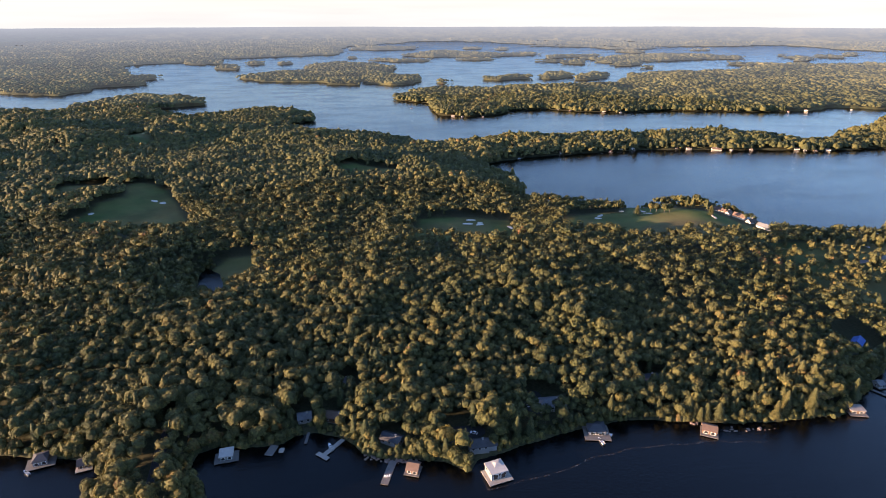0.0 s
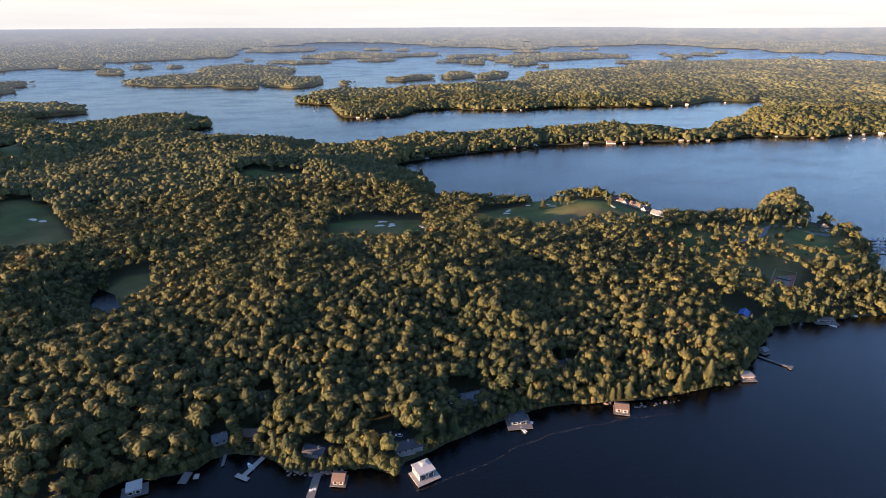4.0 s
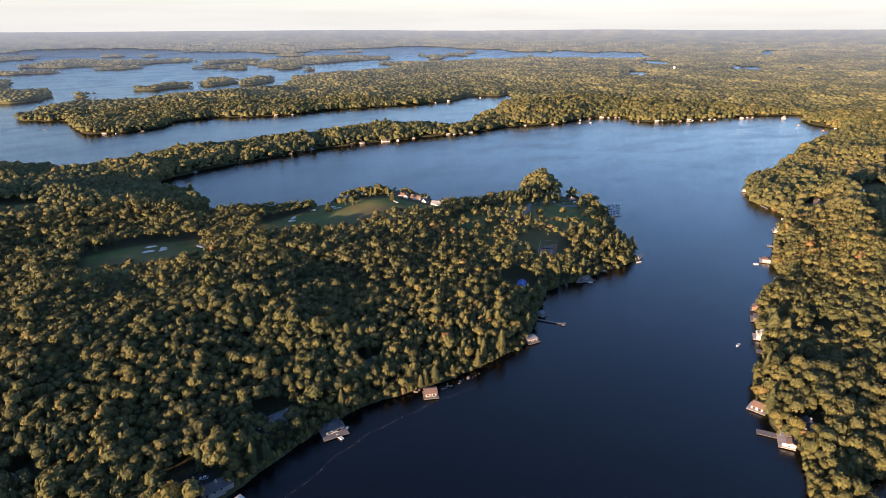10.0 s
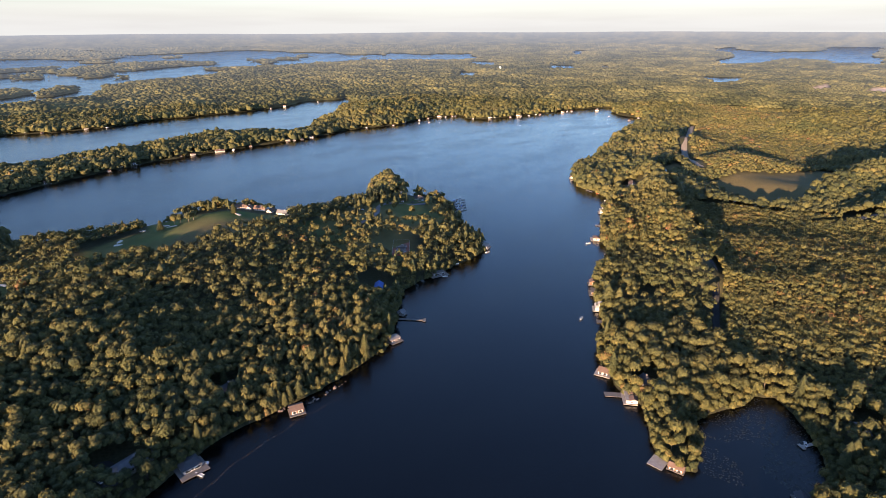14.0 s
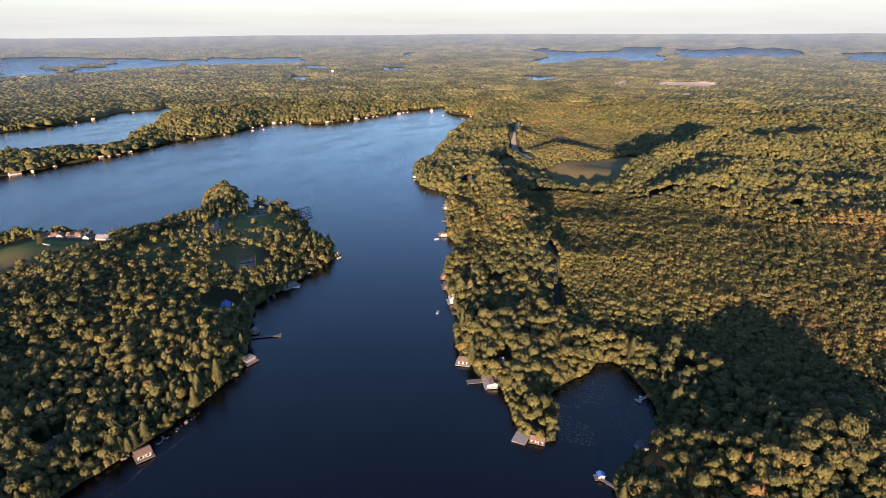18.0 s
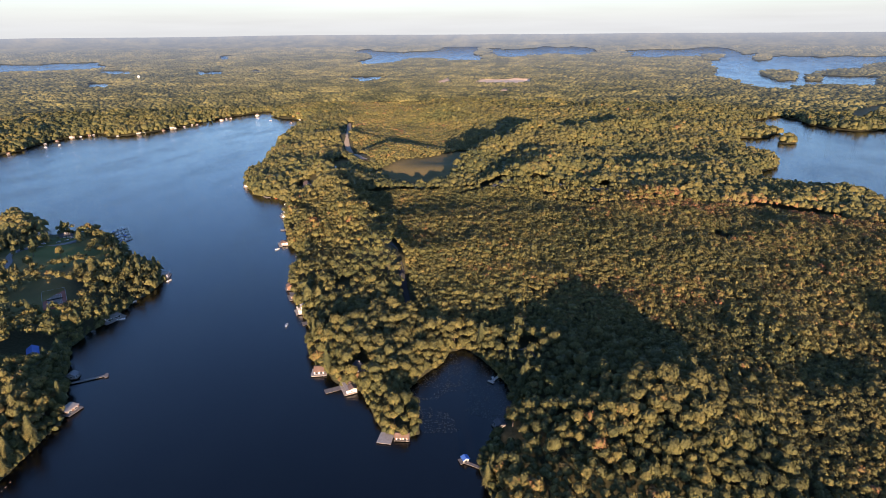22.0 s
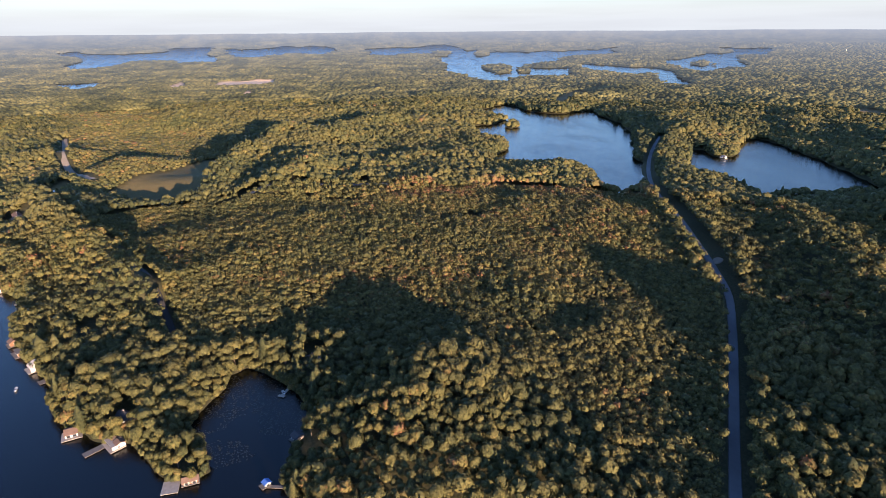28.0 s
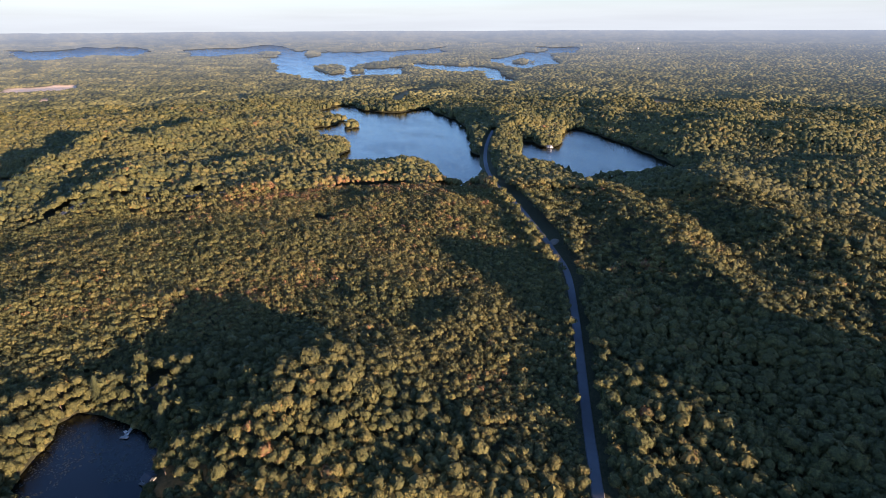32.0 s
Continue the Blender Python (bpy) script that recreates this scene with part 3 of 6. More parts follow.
v, f, cov = polar_sheet(NEAR_R, AZ_FINE, near_height)
ground = new("ground", mesh_from("ground", v, f, M_GROUND, [("cover", "FLOAT_COLOR", cov)], True))
tagged(ground, "forest floor with mown fairways and sandy patches", "ground", kind="structure")
v, f, haze_paint = polar_sheet(FAR_R, AZ_FAR, far_height)
tagged(new("backdrop", mesh_from("backdrop", v, f, M_CANOPY, [("haze_paint", "FLOAT", haze_paint), ("cover", "FLOAT_COLOR", covers(v[:, 0], v[:, 1], None))], True)), "distant wooded country with painted evening haze", "backdrop", kind="structure")
WATER_R = np.concatenate([[0.01, 100, 220], np.linspace(300, 2200, 20), np.linspace(2250, 4300, 50), np.linspace(4306, 4740, 70)])
v, f, _ = polar_sheet(WATER_R, np.arange(-180, 180.1, 3.0), lambda x, y: (rise(np.hypot(x - CX, y - CY)) - 0.4 * (np.hypot(x - CX, y - CY) > 4000), None))
tagged(new("water", mesh_from("water", v, f, M_WATER, (), True)), "dark blue lake water with light ripples", "lake", kind="structure")


# ---- trees ----
def ico(sub):
    bm = bmesh.new()
    bmesh.ops.create_icosphere(bm, subdivisions=sub, radius=1.0)
    v = np.array([x.co[:] for x in bm.verts])
    f = np.array([[x.index for x in q.verts] for q in bm.faces])
    bm.free()
    return v, f


def tufts(pts, normals, size, rng):
    """Ragged leaf clumps, one slightly tilted triangle each."""
    n = len(pts)
    a = rng.normal(size=(n, 3))
    t = np.cross(normals, a)
    t /= np.linalg.norm(t, axis=1)[:, None] + 1e-9
    b = np.cross(normals, t)
    tilt = rng.uniform(-0.65, 0.65, (n, 1))
    b = b * np.cos(tilt) + normals * np.sin(tilt)
    s = size * rng.uniform(0.65, 1.45, (n, 1))
    q = np.stack([pts - t * s - b * s * 0.6, pts + t * s - b * s * 0.6, pts + b * s * 1.1], 1).reshape(-1, 3)
    return q, np.arange(3 * n).reshape(-1, 3)


def crown_template(seed, sub, clumps, lumps=7, open_below=None, core=1.0, leaf=0.2):
    """A broad crown about 1 wide (radius) and 1 high, centred on the trunk, base at z = 0: points, faces, tints."""
    rng = np.random.default_rng(seed)
    v, f = ico(sub)
    lump = rng.normal(size=(lumps, 3))
    lump[:, 2] = np.abs(lump[:, 2]) * 0.8
    lump /= np.linalg.norm(lump, axis=1)[:, None]
    reach = rng.uniform(0.28, 0.56, lumps)

    def radius(w):
        return 0.58 + (np.clip((w @ lump.T - 0.62) / 0.38, 0, 1) * reach).max(1)

    p = v * (radius(v) + rng.uniform(-0.07, 0.07, len(v)))[:, None] * core
    p[:, 2] = p[:, 2] * np.where(p[:, 2] > 0, 0.75, 0.55) + 0.52
    if open_below is not None:
        f = f[p[f][:, :, 2].mean(1) > open_below]
    tone = rng.normal(-0.07, 0.06, len(p))
    if clumps:
        w = rng.normal(size=(clumps, 3))
        w[:, 2] = np.abs(w[:, 2]) - 0.25
        w /= np.linalg.norm(w, axis=1)[:, None]
        q = w * (radius(w) * rng.uniform(0.95, 1.10, clumps))[:, None]
        q[:, 2] = q[:, 2] * 0.75 + 0.52
        cv, cf = tufts(q, w, leaf, rng)
        f = np.concatenate([f, cf + len(p)])
        p = np.concatenate([p, cv])
        tone = np.concatenate([tone, np.repeat(rng.normal(0.02, 0.11, clumps), 3)])
    return p, f, tone


def dome_template(seed, clumps, leaf):
    """A crown for the middle distance: an uneven, lopsided dome with a few leaf clumps, 1 wide (radius) and 1 high."""
    rng = np.random.default_rng(seed)
    n = 5
    a = np.arange(n) * 2 * np.pi / n
    lo = np.column_stack([np.cos(a), np.sin(a), np.zeros(n)]) * rng.uniform(0.75, 1.12, (n, 1))
    hi = np.column_stack([np.cos(a + 0.5), np.sin(a + 0.5), np.zeros(n)]) * rng.uniform(0.5, 0.82, (n, 1))
    lo[:, 2], hi[:, 2] = rng.uniform(0.1, 0.35, n), rng.uniform(0.62, 0.9, n)
    p = np.concatenate([lo, hi, [[rng.uniform(-0.15, 0.15), rng.uniform(-0.15, 0.15), 1.0]]])
    f = []
    for k in range(n):
        k2 = (k + 1) % n
        f += [(k, k2, n + k), (k2, n + k2, n + k), (n + k, n + k2, 2 * n)]
    tone = rng.normal(-0.04, 0.06, len(p))
    w = rng.normal(size=(clumps, 3))
    w[:, 2] = np.abs(w[:, 2])
    w /= np.linalg.norm(w, axis=1)[:, None]
    q = w * rng.uniform(0.72, 0.9, (clumps, 1))
    q[:, 2] = 0.22 + 0.78 * w[:, 2]
    cv, cf = tufts(q, w, leaf, rng)
    return np.concatenate([p, cv]), np.concatenate([np.array(f), cf + len(p)]), np.concatenate([tone, np.repeat(rng.normal(0.03, 0.12, clumps), 3)])


def pine_template(seed, tiers, arms):
    """A tall needle tree about 1 wide (radius) and 1 high: ragged tiers of drooping boughs."""
    rng = np.random.default_rng(seed)
    vs, fs, k = [], [], 0
    for i in range(tiers):
        h = i / tiers
        rad = (1 - h) ** 0.50 * rng.uniform(0.72, 1.12) * (0.75 if i == 0 else 1.0) + 0.05
        z = 0.12 + 0.86 * h
        top = min(z + 1.5 / tiers, 1.02)
        a0 = rng.uniform(0, 6.3)
        ring = []
        for j in range(arms * 2):
            a = a0 + math.pi * j / arms
            q = rad * (rng.uniform(0.8, 1.15) if j % 2 == 0 else 0.5)
            ring.append((q * math.cos(a), q * math.sin(a), z - (0.03 if j % 2 == 0 else -0.04)))
        vs += ring + [(0, 0, top)]
        n = len(ring)
        fs += [(k + j, k + (j + 1) % n, k + n) for j in range(n)]
        k += n + 1
    return np.array(vs), np.array(fs), np.repeat(rng.normal(0, 0.1, tiers), len(vs) // tiers)


def scatter(spacing, r_lo, r_hi, az_lo=-47.0, az_hi=167.0, seed=1):
    rng = np.random.default_rng(seed)
    n = int(r_hi / spacing / 0.87) + 3
    gx, gy = np.meshgrid(np.arange(-n, n), np.arange(-n, n))
    x = (gx + 0.5 * (gy % 2) + rng.uniform(-0.36, 0.36, gx.shape)) * spacing
    y = (gy * 0.87 + rng.uniform(-0.33, 0.33, gx.shape)) * spacing
    x, y = x.ravel() + CX, y.ravel() + CY
    r, az = np.hypot(x - CX, y - CY), np.degrees(np.arctan2(x - CX, y - CY))
    ok = (r > r_lo) & (r < r_hi) & (az > az_lo) & (az < az_hi)
    return x[ok], y[ok]


ROADS = [(HIGHWAY, 6.8), (HIGHWAY[:9], 11.0), (VALLEY_ROAD, 6.5), (GRAVEL_ROAD, 12.0), (BACK_LANE, 5.0), (DRIVEWAY, 5.0), (CLUB_DRIVE, 5.0)]
CLEAR = []          # (x, y, radius) of yards and roofs that stand free of trees


def yard(at, r, deep=0.5):
    """A glade round a roof, drawn out towards the water and the evening light."""
    x, y = at
    r *= 0.82 if r < 15 else 1.0
    d = math.hypot(x - CX, y - CY)
    CLEAR.append((x, y, r))
    CLEAR.append((x - (x - CX) / d * r * deep, y - (y - CY) / d * r * deep, r * 0.9))


for _at, _r in (((21, 274), 11), ((10, 286), 13), ((69, 313), 12), ((61, 319), 9), ((144, 340), 10), ((-69, 301), 9), ((-89, 301), 9), ((-31, 280), 10),
                ((-65, 336), 9), ((324, 388), 16), ((403, 441), 27), ((365, 724), 16), ((382, 702), 16), ((395, 664), 18), ((565, 612), 16), ((529, 669), 14),
                ((453, 684), 14), ((560, 572), 18), ((399, 174), 10), ((347, 133), 10), ((384, 15), 12), ((470, 189), 14), ((819, 372), 18), ((879, 353), 18),
                ((846, 427), 10), ((1388, -1051), 18), ((1585, -423), 10), ((305, 28), 10), ((287, 21), 9)):
    yard(_at, _r)



def wooded(x, y):
    s = shore_distance(x, y)
    ok = s > 0.4
    for group, gap in ((GRASS, 1.5), (MEADOWS, 1.0), (SAND, 2.0)):
        for p in group:
            ok &= poly_distance(x, y, p, 20) < -gap
    for line, half in ROADS:
        ok &= line_distance(x, y, line) > half
    ok &= ~((poly_distance(x, y, PARKLAND, 20) > 0) & (vnoise(x / 7, y / 7, 55) > 0.46))
    for cx, cy, q in CLEAR:
        ok &= np.hypot(x - cx, y - cy) > q
    return ok, s


def plant(name, x, y, z, templates, width, height, tint, mat, seed):
    rng = np.random.default_rng(seed)
    vs, fs, ts, k = [], [], [], 0
    pick = rng.integers(0, len(templates), len(x))
    for i, (tv, tf, tone) in enumerate(templates):
        w = np.where(pick == i)[0]
        if not len(w):
            continue
        a = rng.uniform(0, 6.283, len(w))
        c, s = np.cos(a), np.sin(a)
        lx = width[w] * rng.uniform(0.9, 1.1, len(w))
        vx = (tv[None, :, 0] * c[:, None] - tv[None, :, 1] * s[:, None]) * lx[:, None] + x[w][:, None]
        vy = (tv[None, :, 0] * s[:, None] + tv[None, :, 1] * c[:, None]) * lx[:, None] + y[w][:, None]
        vz = tv[None, :, 2] * height[w][:, None] + z[w][:, None]
        vs.append(np.stack([vx, vy, vz], 2).reshape(-1, 3))
        fs.append((tf[None] + (np.arange(len(w)) * len(tv))[:, None, None] + k).reshape(-1, 3))
        ts.append(np.clip(tint[w][:, None] + tone[None], 0, 1).ravel())
        k += len(w) * len(tv)
    v, f = np.concatenate(vs), np.concatenate(fs)
    print(name, len(x), "trees", len(f), "triangles")
    return new(name, mesh_from(name, v, f, mat, [("tint", "FLOAT", np.concatenate(ts))], True))


def pine_share(x, y):
    """Where needle trees stand: along the shores and in loose groups."""
    s = fbm(x, y, 90, 2, 61)
    near = sum(np.exp(-((x - a) ** 2 + (y - b) ** 2) / c ** 2) for a, b, c in PINE_GROVES)
    return np.clip((s - 0.60) * 2.0, 0.02, 0.12) + 0.4 * np.clip(near, 0, 1)


def young_wood(x, y):
    """The low, dense swamp wood east of the lake."""
    return poly_distance(x, y, YOUNG_WOOD, 60) > 0


SCRUB = [(2402, 835), (2545, 704), (2401, 505), (1976, 415), (1547, 330), (1320, 140), (1160, 165), (1000, 190), (895, 300), (960, 350), (1145, 420), (1544, 560)]
AUTUMN_EDGE = [(778, -174), (772, -271), (744, -330), (724, -395), (686, -440)]
PINE_GROVES = [(170, 312, 26), (220, 318, 26), (255, 340, 22), (470, 430, 40), (520, 600, 50), (430, 560, 40), (700, 900, 60), (60, 260, 18)]
YOUNG_WOOD = [(403, 105), (486, 132), (583, 172), (676, 220), (801, 279), (832, 181), (791, 58), (743, -57), (786, -171), (801, -267), (779, -355), (720, -463), (561, -392), (413, -335), (339, -297), (249, -226), (174, -169), (215, -150), (270, -132), (330, -108), (372, -80), (398, -40), (400, 0), (409, 24), (404, 29), (411, 66)]


BROAD0 = [crown_template(k, 2, 84, 9, 0.48, core=0.90, leaf=0.15) for k in range(7)]
BROAD1 = [crown_template(20 + k, 1, 36, 6, 0.50, core=0.90, leaf=0.175) for k in range(6)]
BROAD2 = [dome_template(40 + k, 9, 0.30) for k in range(6)]
BROAD3 = [dome_template(50 + k, 3, 0.36) for k in range(6)]
PINE0 = [pine_template(60 + k, 8, 6) for k in range(4)]
PINE1 = [pine_template(70 + k, 4, 4) for k in range(3)]


def template_mesh(name, tv, tf, tone, mat, tint):
    return mesh_from(name, tv, tf, mat, [("tint", "FLOAT", np.clip(tint + tone, 0, 1))], True)


def branch_trunk():
    """A tapered, slightly bent trunk with limbs forking up into the crown; 1 high, 1 wide at the crown."""
    rng = np.random.default_rng(77)
    vs, fs = [], []

    def limb(p0, p1, r0, r1, n=6):
        k = len(vs)
        d = Vector(p1) - Vector(p0)
        q = d.to_track_quat("Z", "Y").to_matrix()
        for p, r in ((p0, r0), (p1, r1)):
            for j in range(n):
                a = 6.2832 * j / n
                vs.append(tuple(Vector(p) + q @ Vector((r * math.cos(a), r * math.sin(a), 0))))
        for j in range(n):
            j2 = (j + 1) % n
            fs.extend([(k + j, k + j2, k + n + j2), (k + j, k + n + j2, k + n + j)])

    limb((0, 0, -0.05), (0.02, 0.01, 0.35), 0.085, 0.06)
    limb((0.02, 0.01, 0.35), (0, 0.03, 0.75), 0.06, 0.03)
    for j in range(5):
        a = j * 1.3 + rng.uniform(-0.3, 0.3)
        limb((0.02, 0.01, 0.34 + 0.06 * j), (0.45 * math.cos(a), 0.45 * math.sin(a), 0.62 + 0.07 * j), 0.035, 0.012, 5)
    return np.array(vs), np.array(fs)


TINTS = (0.22, 0.42, 0.62, 0.85)
FINE_CROWNS = [[template_mesh("crown", *crown_template(100 + k, 2, 300, 10, core=0.90, leaf=0.11), M_LEAF, t) for t in TINTS] for k in range(5)]
FINE_PINES = [[template_mesh("crown", *pine_template(120 + k, 12, 8), M_NEEDLE, t) for t in TINTS] for k in range(3)]
TRUNK = mesh_from("trunk", *branch_trunk(), M_BARK)
KINDS = (("dark green broadleaf tree on the wooded bank", "green broadleaf tree on the wooded bank", "yellow-green broadleaf tree on the wooded bank", "broadleaf tree turning gold on the bank"),
         ("dark green pine on the wooded bank", "tall green pine on the wooded bank", "sunlit green pine on the wooded bank", "pale green pine on the wooded bank"))


def single_tree(x, y, z, base, w, crown, tall, tint, pine, seed):
    rng = random.Random(int(seed))
    k = min(range(4), key=lambda q: abs(TINTS[q] - tint))
    o = new("pine_tree" if pine else "broadleaf_tree")
    o.matrix_basis = pose(x, y, z, 0, 0, rng.uniform(0, 360))
    tagged(o, KINDS[1 if pine else 0][k], "tree", "trees along the bank")
    t, c = new("trunk", TRUNK), new("crown", rng.choice(FINE_PINES if pine else FINE_CROWNS)[k])
    t.parent, c.parent = o, o
    if pine:
        t.scale, c.scale = (2.4, 2.4, tall * 0.9), (max(w * 1.4, 4.2), max(w * 1.4, 4.2), tall * 0.92)
    else:
        top = base - z + crown
        t.scale = (w, w, top)
        c.scale, c.location = (w, w, crown), (0, 0, base - z)


def scrub(x, y):
    """Low golden bog scrub behind the wet meadow; its gold is partly painted sunglow."""
    return np.clip(poly_distance(x, y, SCRUB, 80) / 60 + 0.5, 0, 1)


def autumn(x, y):
    """Red and russet maples along the edge of the swamp wood."""
    d = line_distance(x, y, AUTUMN_EDGE, 200.0)
    return np.exp(-(d / 55) ** 2) * np.clip(2.2 * fbm(x, y, 40, 2, 91) - 0.5, 0, 1)


def forest(tag, spacing, r_lo, r_hi, broad, pine, seed, label, young=None, grow=1.0, solo=False, wide=0.62):
    rng = np.random.default_rng(seed)
    x, y = scatter(spacing, r_lo, r_hi, seed=seed)
    ok, s = wooded(x, y)
    if young is not None:
        ok &= young_wood(x, y) == young
    ok &= rng.uniform(size=len(x)) < 0.95
    x, y, s = x[ok], y[ok], s[ok]
    z = land_height(x, y, s)
    is_pine = rng.uniform(size=len(x)) < pine_share(x, y) * (0.4 if young else 1.0)
    size = np.clip(np.exp(rng.normal(-0.04, 0.27, len(x))), 0.5, 1.75) * (0.80 + 0.40 * fbm(x, y, 60, 2, 71))
    # scrub term: part leaf colour, part painted glow opposite the sun
    tint = np.clip(rng.normal(0.50 if young else 0.41, 0.16, len(x)) + 0.55 * (fbm(x, y, 120, 3, 81) - 0.5) + 0.45 * (fbm(x, y, 34, 2, 82) - 0.5) + 0.70 * autumn(x, y) + 0.22 * scrub(x, y), 0, 1)
    w = spacing * wide * size * (1 - 0.15 * scrub(x, y))
    grow = grow * (1 - 0.55 * scrub(x, y))
    tall = grow * shrink(np.hypot(x - CX, y - CY)) * (14.0 * ((0.66 + 0.34 * size) if young else (0.50 + 0.50 * size)) + (6.0 if young else 9.0) * (fbm(x, y, 38, 2, 72) - 0.5))
    crown = np.minimum(w * rng.uniform(1.1, 1.6, len(x)), tall * 0.8)
    base = z + (tall - 1.2 * crown) * np.clip(s / 12, 0.25, 1)
    b, p = ~is_pine, is_pine
    if solo:
        near = np.where((s < 10) & (np.hypot(x - CX, y - CY) < 460))[0]
        near = near[np.linspace(0, len(near) - 1, min(290, len(near))).astype(int)]
        for i in near:
            single_tree(x[i], y[i], z[i], base[i], w[i], crown[i], tall[i] * 1.35, tint[i], is_pine[i], i)
        b[near], p[near] = False, False
    obs = [plant("broadleaf_forest" + tag, x[b], y[b], base[b], broad, w[b], crown[b], tint[b], M_LEAF, seed),
           plant("pine_forest" + tag, x[p], y[p], z[p], pine, np.maximum(w * 1.4, 4.0)[p], (tall * 1.12)[p], tint[p], M_NEEDLE, seed + 1)]
    for o in obs:
        tagged(o, label, "forest", kind="stuff")


forest("", 4.55, 215, 470, BROAD0, PINE0, 3, "dense mixed woodland lit by low evening sun", young=False, solo=True, wide=0.70)
forest("_young", 4.0, 215, 820, BROAD1, PINE1, 4, "low dense swamp wood with touches of autumn colour", young=True, grow=0.72, wide=0.70)
forest("_middle", 5.9, 470, 820, BROAD1, PINE1, 5, "mixed woodland across the bay", young=False)
forest("_beyond", 6.6, 820, 1300, BROAD2, PINE1, 6, "mixed woodland beyond the bay", young=False, wide=0.72)
forest("_distant", 8.2, 1300, 1920, BROAD3, PINE1[:1], 7, "distant wooded shores and islands", young=False, wide=0.78)


def far_woods(spacing, r_lo, r_hi):
    """Crowns of the far country, part of the backdrop, with the same painted haze."""
    rng = np.random.default_rng(8)
    x, y = scatter(spacing, r_lo, r_hi, seed=8)
    ok, s = wooded(x, y)
    ok &= rng.uniform(size=len(x)) < 0.9
    x, y, s = x[ok], y[ok], s[ok]
    r = np.hypot(x - CX, y - CY)
    z = land_height(x, y, s) + 16 * np.clip((r - 4420) / 425, 0, 1) ** 1.5 * (0.55 + 0.8 * fbm(x, y, 900, 3, 43))
    size = np.clip(np.exp(rng.normal(0, 0.3, len(x))), 0.5, 1.8)
    k = shrink(r)
    tv, tf, _ = dome_template(90, 0, 0.3)
    a, w, h = rng.uniform(0, 6.283, len(x)), spacing * 0.74 * size, k * (5.5 + 6.0 * size + 5 * (fbm(x, y, 90, 2, 45) - 0.5))
    c, sn = np.cos(a), np.sin(a)
    vx = (tv[None, :, 0] * c[:, None] - tv[None, :, 1] * sn[:, None]) * w[:, None] + x[:, None]
    vy = (tv[None, :, 0] * sn[:, None] + tv[None, :, 1] * c[:, None]) * w[:, None] + y[:, None]
    vz = z[:, None] + h[:, None] * (0.35 + 0.65 * tv[None, :, 2])
    v = np.stack([vx, vy, vz], 2).reshape(-1, 3)
    f = (tf[None] + (np.arange(len(x)) * len(tv))[:, None, None]).reshape(-1, 3)
    o = new("backdrop", mesh_from("backdrop", v, f, M_CANOPY, [("haze_paint", "FLOAT", np.repeat(haze_paint_share(r), len(tv)))], True))
    tagged(o, "distant tree crowns with painted evening haze", "backdrop", kind="structure")


far_woods(9.2, 1920, 2720)
far_woods(12.0, 2720, 4600)


def shrubs(spacing, r_lo, r_hi, reach):
    """Low bushes that close the woods along the waterline."""
    rng = np.random.default_rng(9)
    x, y = scatter(spacing, r_lo, r_hi, seed=9)
    ok, s = wooded(x, y)
    ok &= s < reach
    x, y, s = x[ok], y[ok], s[ok]
    z = land_height(x, y, s)
    size = rng.uniform(0.6, 1.4, len(x))
    o = plant("shore_bushes", x, y, z - 0.6, BROAD2, 2.3 * size, 4.2 * size, np.clip(rng.normal(0.4, 0.2, len(x)), 0, 1), M_LEAF, 9)
    tagged(o, "low green bushes along the waterline", "bushes", kind="stuff")


shrubs(3.2, 225, 1000, 5.0)


# ---- roads ----
def ribbon(line, half, lift, step=4.0, off=0.0):
    """A strip along a line, smoothed, lying on the ground."""
    p = np.array(line, float)
    for _ in range(2):
        q = np.empty((2 * len(p) - 2, 2))
        q[0::2], q[1::2] = p[:-1] * 0.75 + p[1:] * 0.25, p[:-1] * 0.25 + p[1:] * 0.75
        p = np.concatenate([p[:1], q, p[-1:]])
    d = np.concatenate([[0], np.cumsum(np.hypot(*np.diff(p, axis=0).T))])
    k = np.arange(0, d[-1], step)
    c = np.stack([np.interp(k, d, p[:, 0]), np.interp(k, d, p[:, 1])], 1)
    t = np.gradient(c, axis=0)
    t /= np.linalg.norm(t, axis=1)[:, None]
    nrm = np.stack([-t[:, 1], t[:, 0]], 1)
    z = np.convolve(np.pad(ground_at(c[:, 0], c[:, 1]), 6, "edge"), np.ones(13) / 13, "valid")
    rows = [np.column_stack([c + nrm * (off + w), z + dz]) for w, dz in ((-half - 0.8, lift - 1.2), (-half, lift), (half, lift), (half + 0.8, lift - 1.2))]
    v = np.stack(rows, 1).reshape(-1, 3)
    i = (np.arange(len(c) - 1)[:, None] * 4 + np.arange(3)[None]).ravel()
    return v, np.stack([i, i + 4, i + 5, i + 1], 1)[:, ::-1]


def asphalt_material(name, a, b2):
    m, n, l, b = material(name, 0.85, 0.3)
    f, g = fnoise(n, l, 0.25, 5), fnoise(n, l, 0.02, 3)
    c = mixc(n, l, f, a, b2)
    l.new(mixc(n, l, 1.0, c, ramp(n, l, g, [(0.3, (0.8, 0.8, 0.8)), (0.7, (1.2, 1.2, 1.2))]), "MULTIPLY"), b.inputs["Base Color"])
    return m


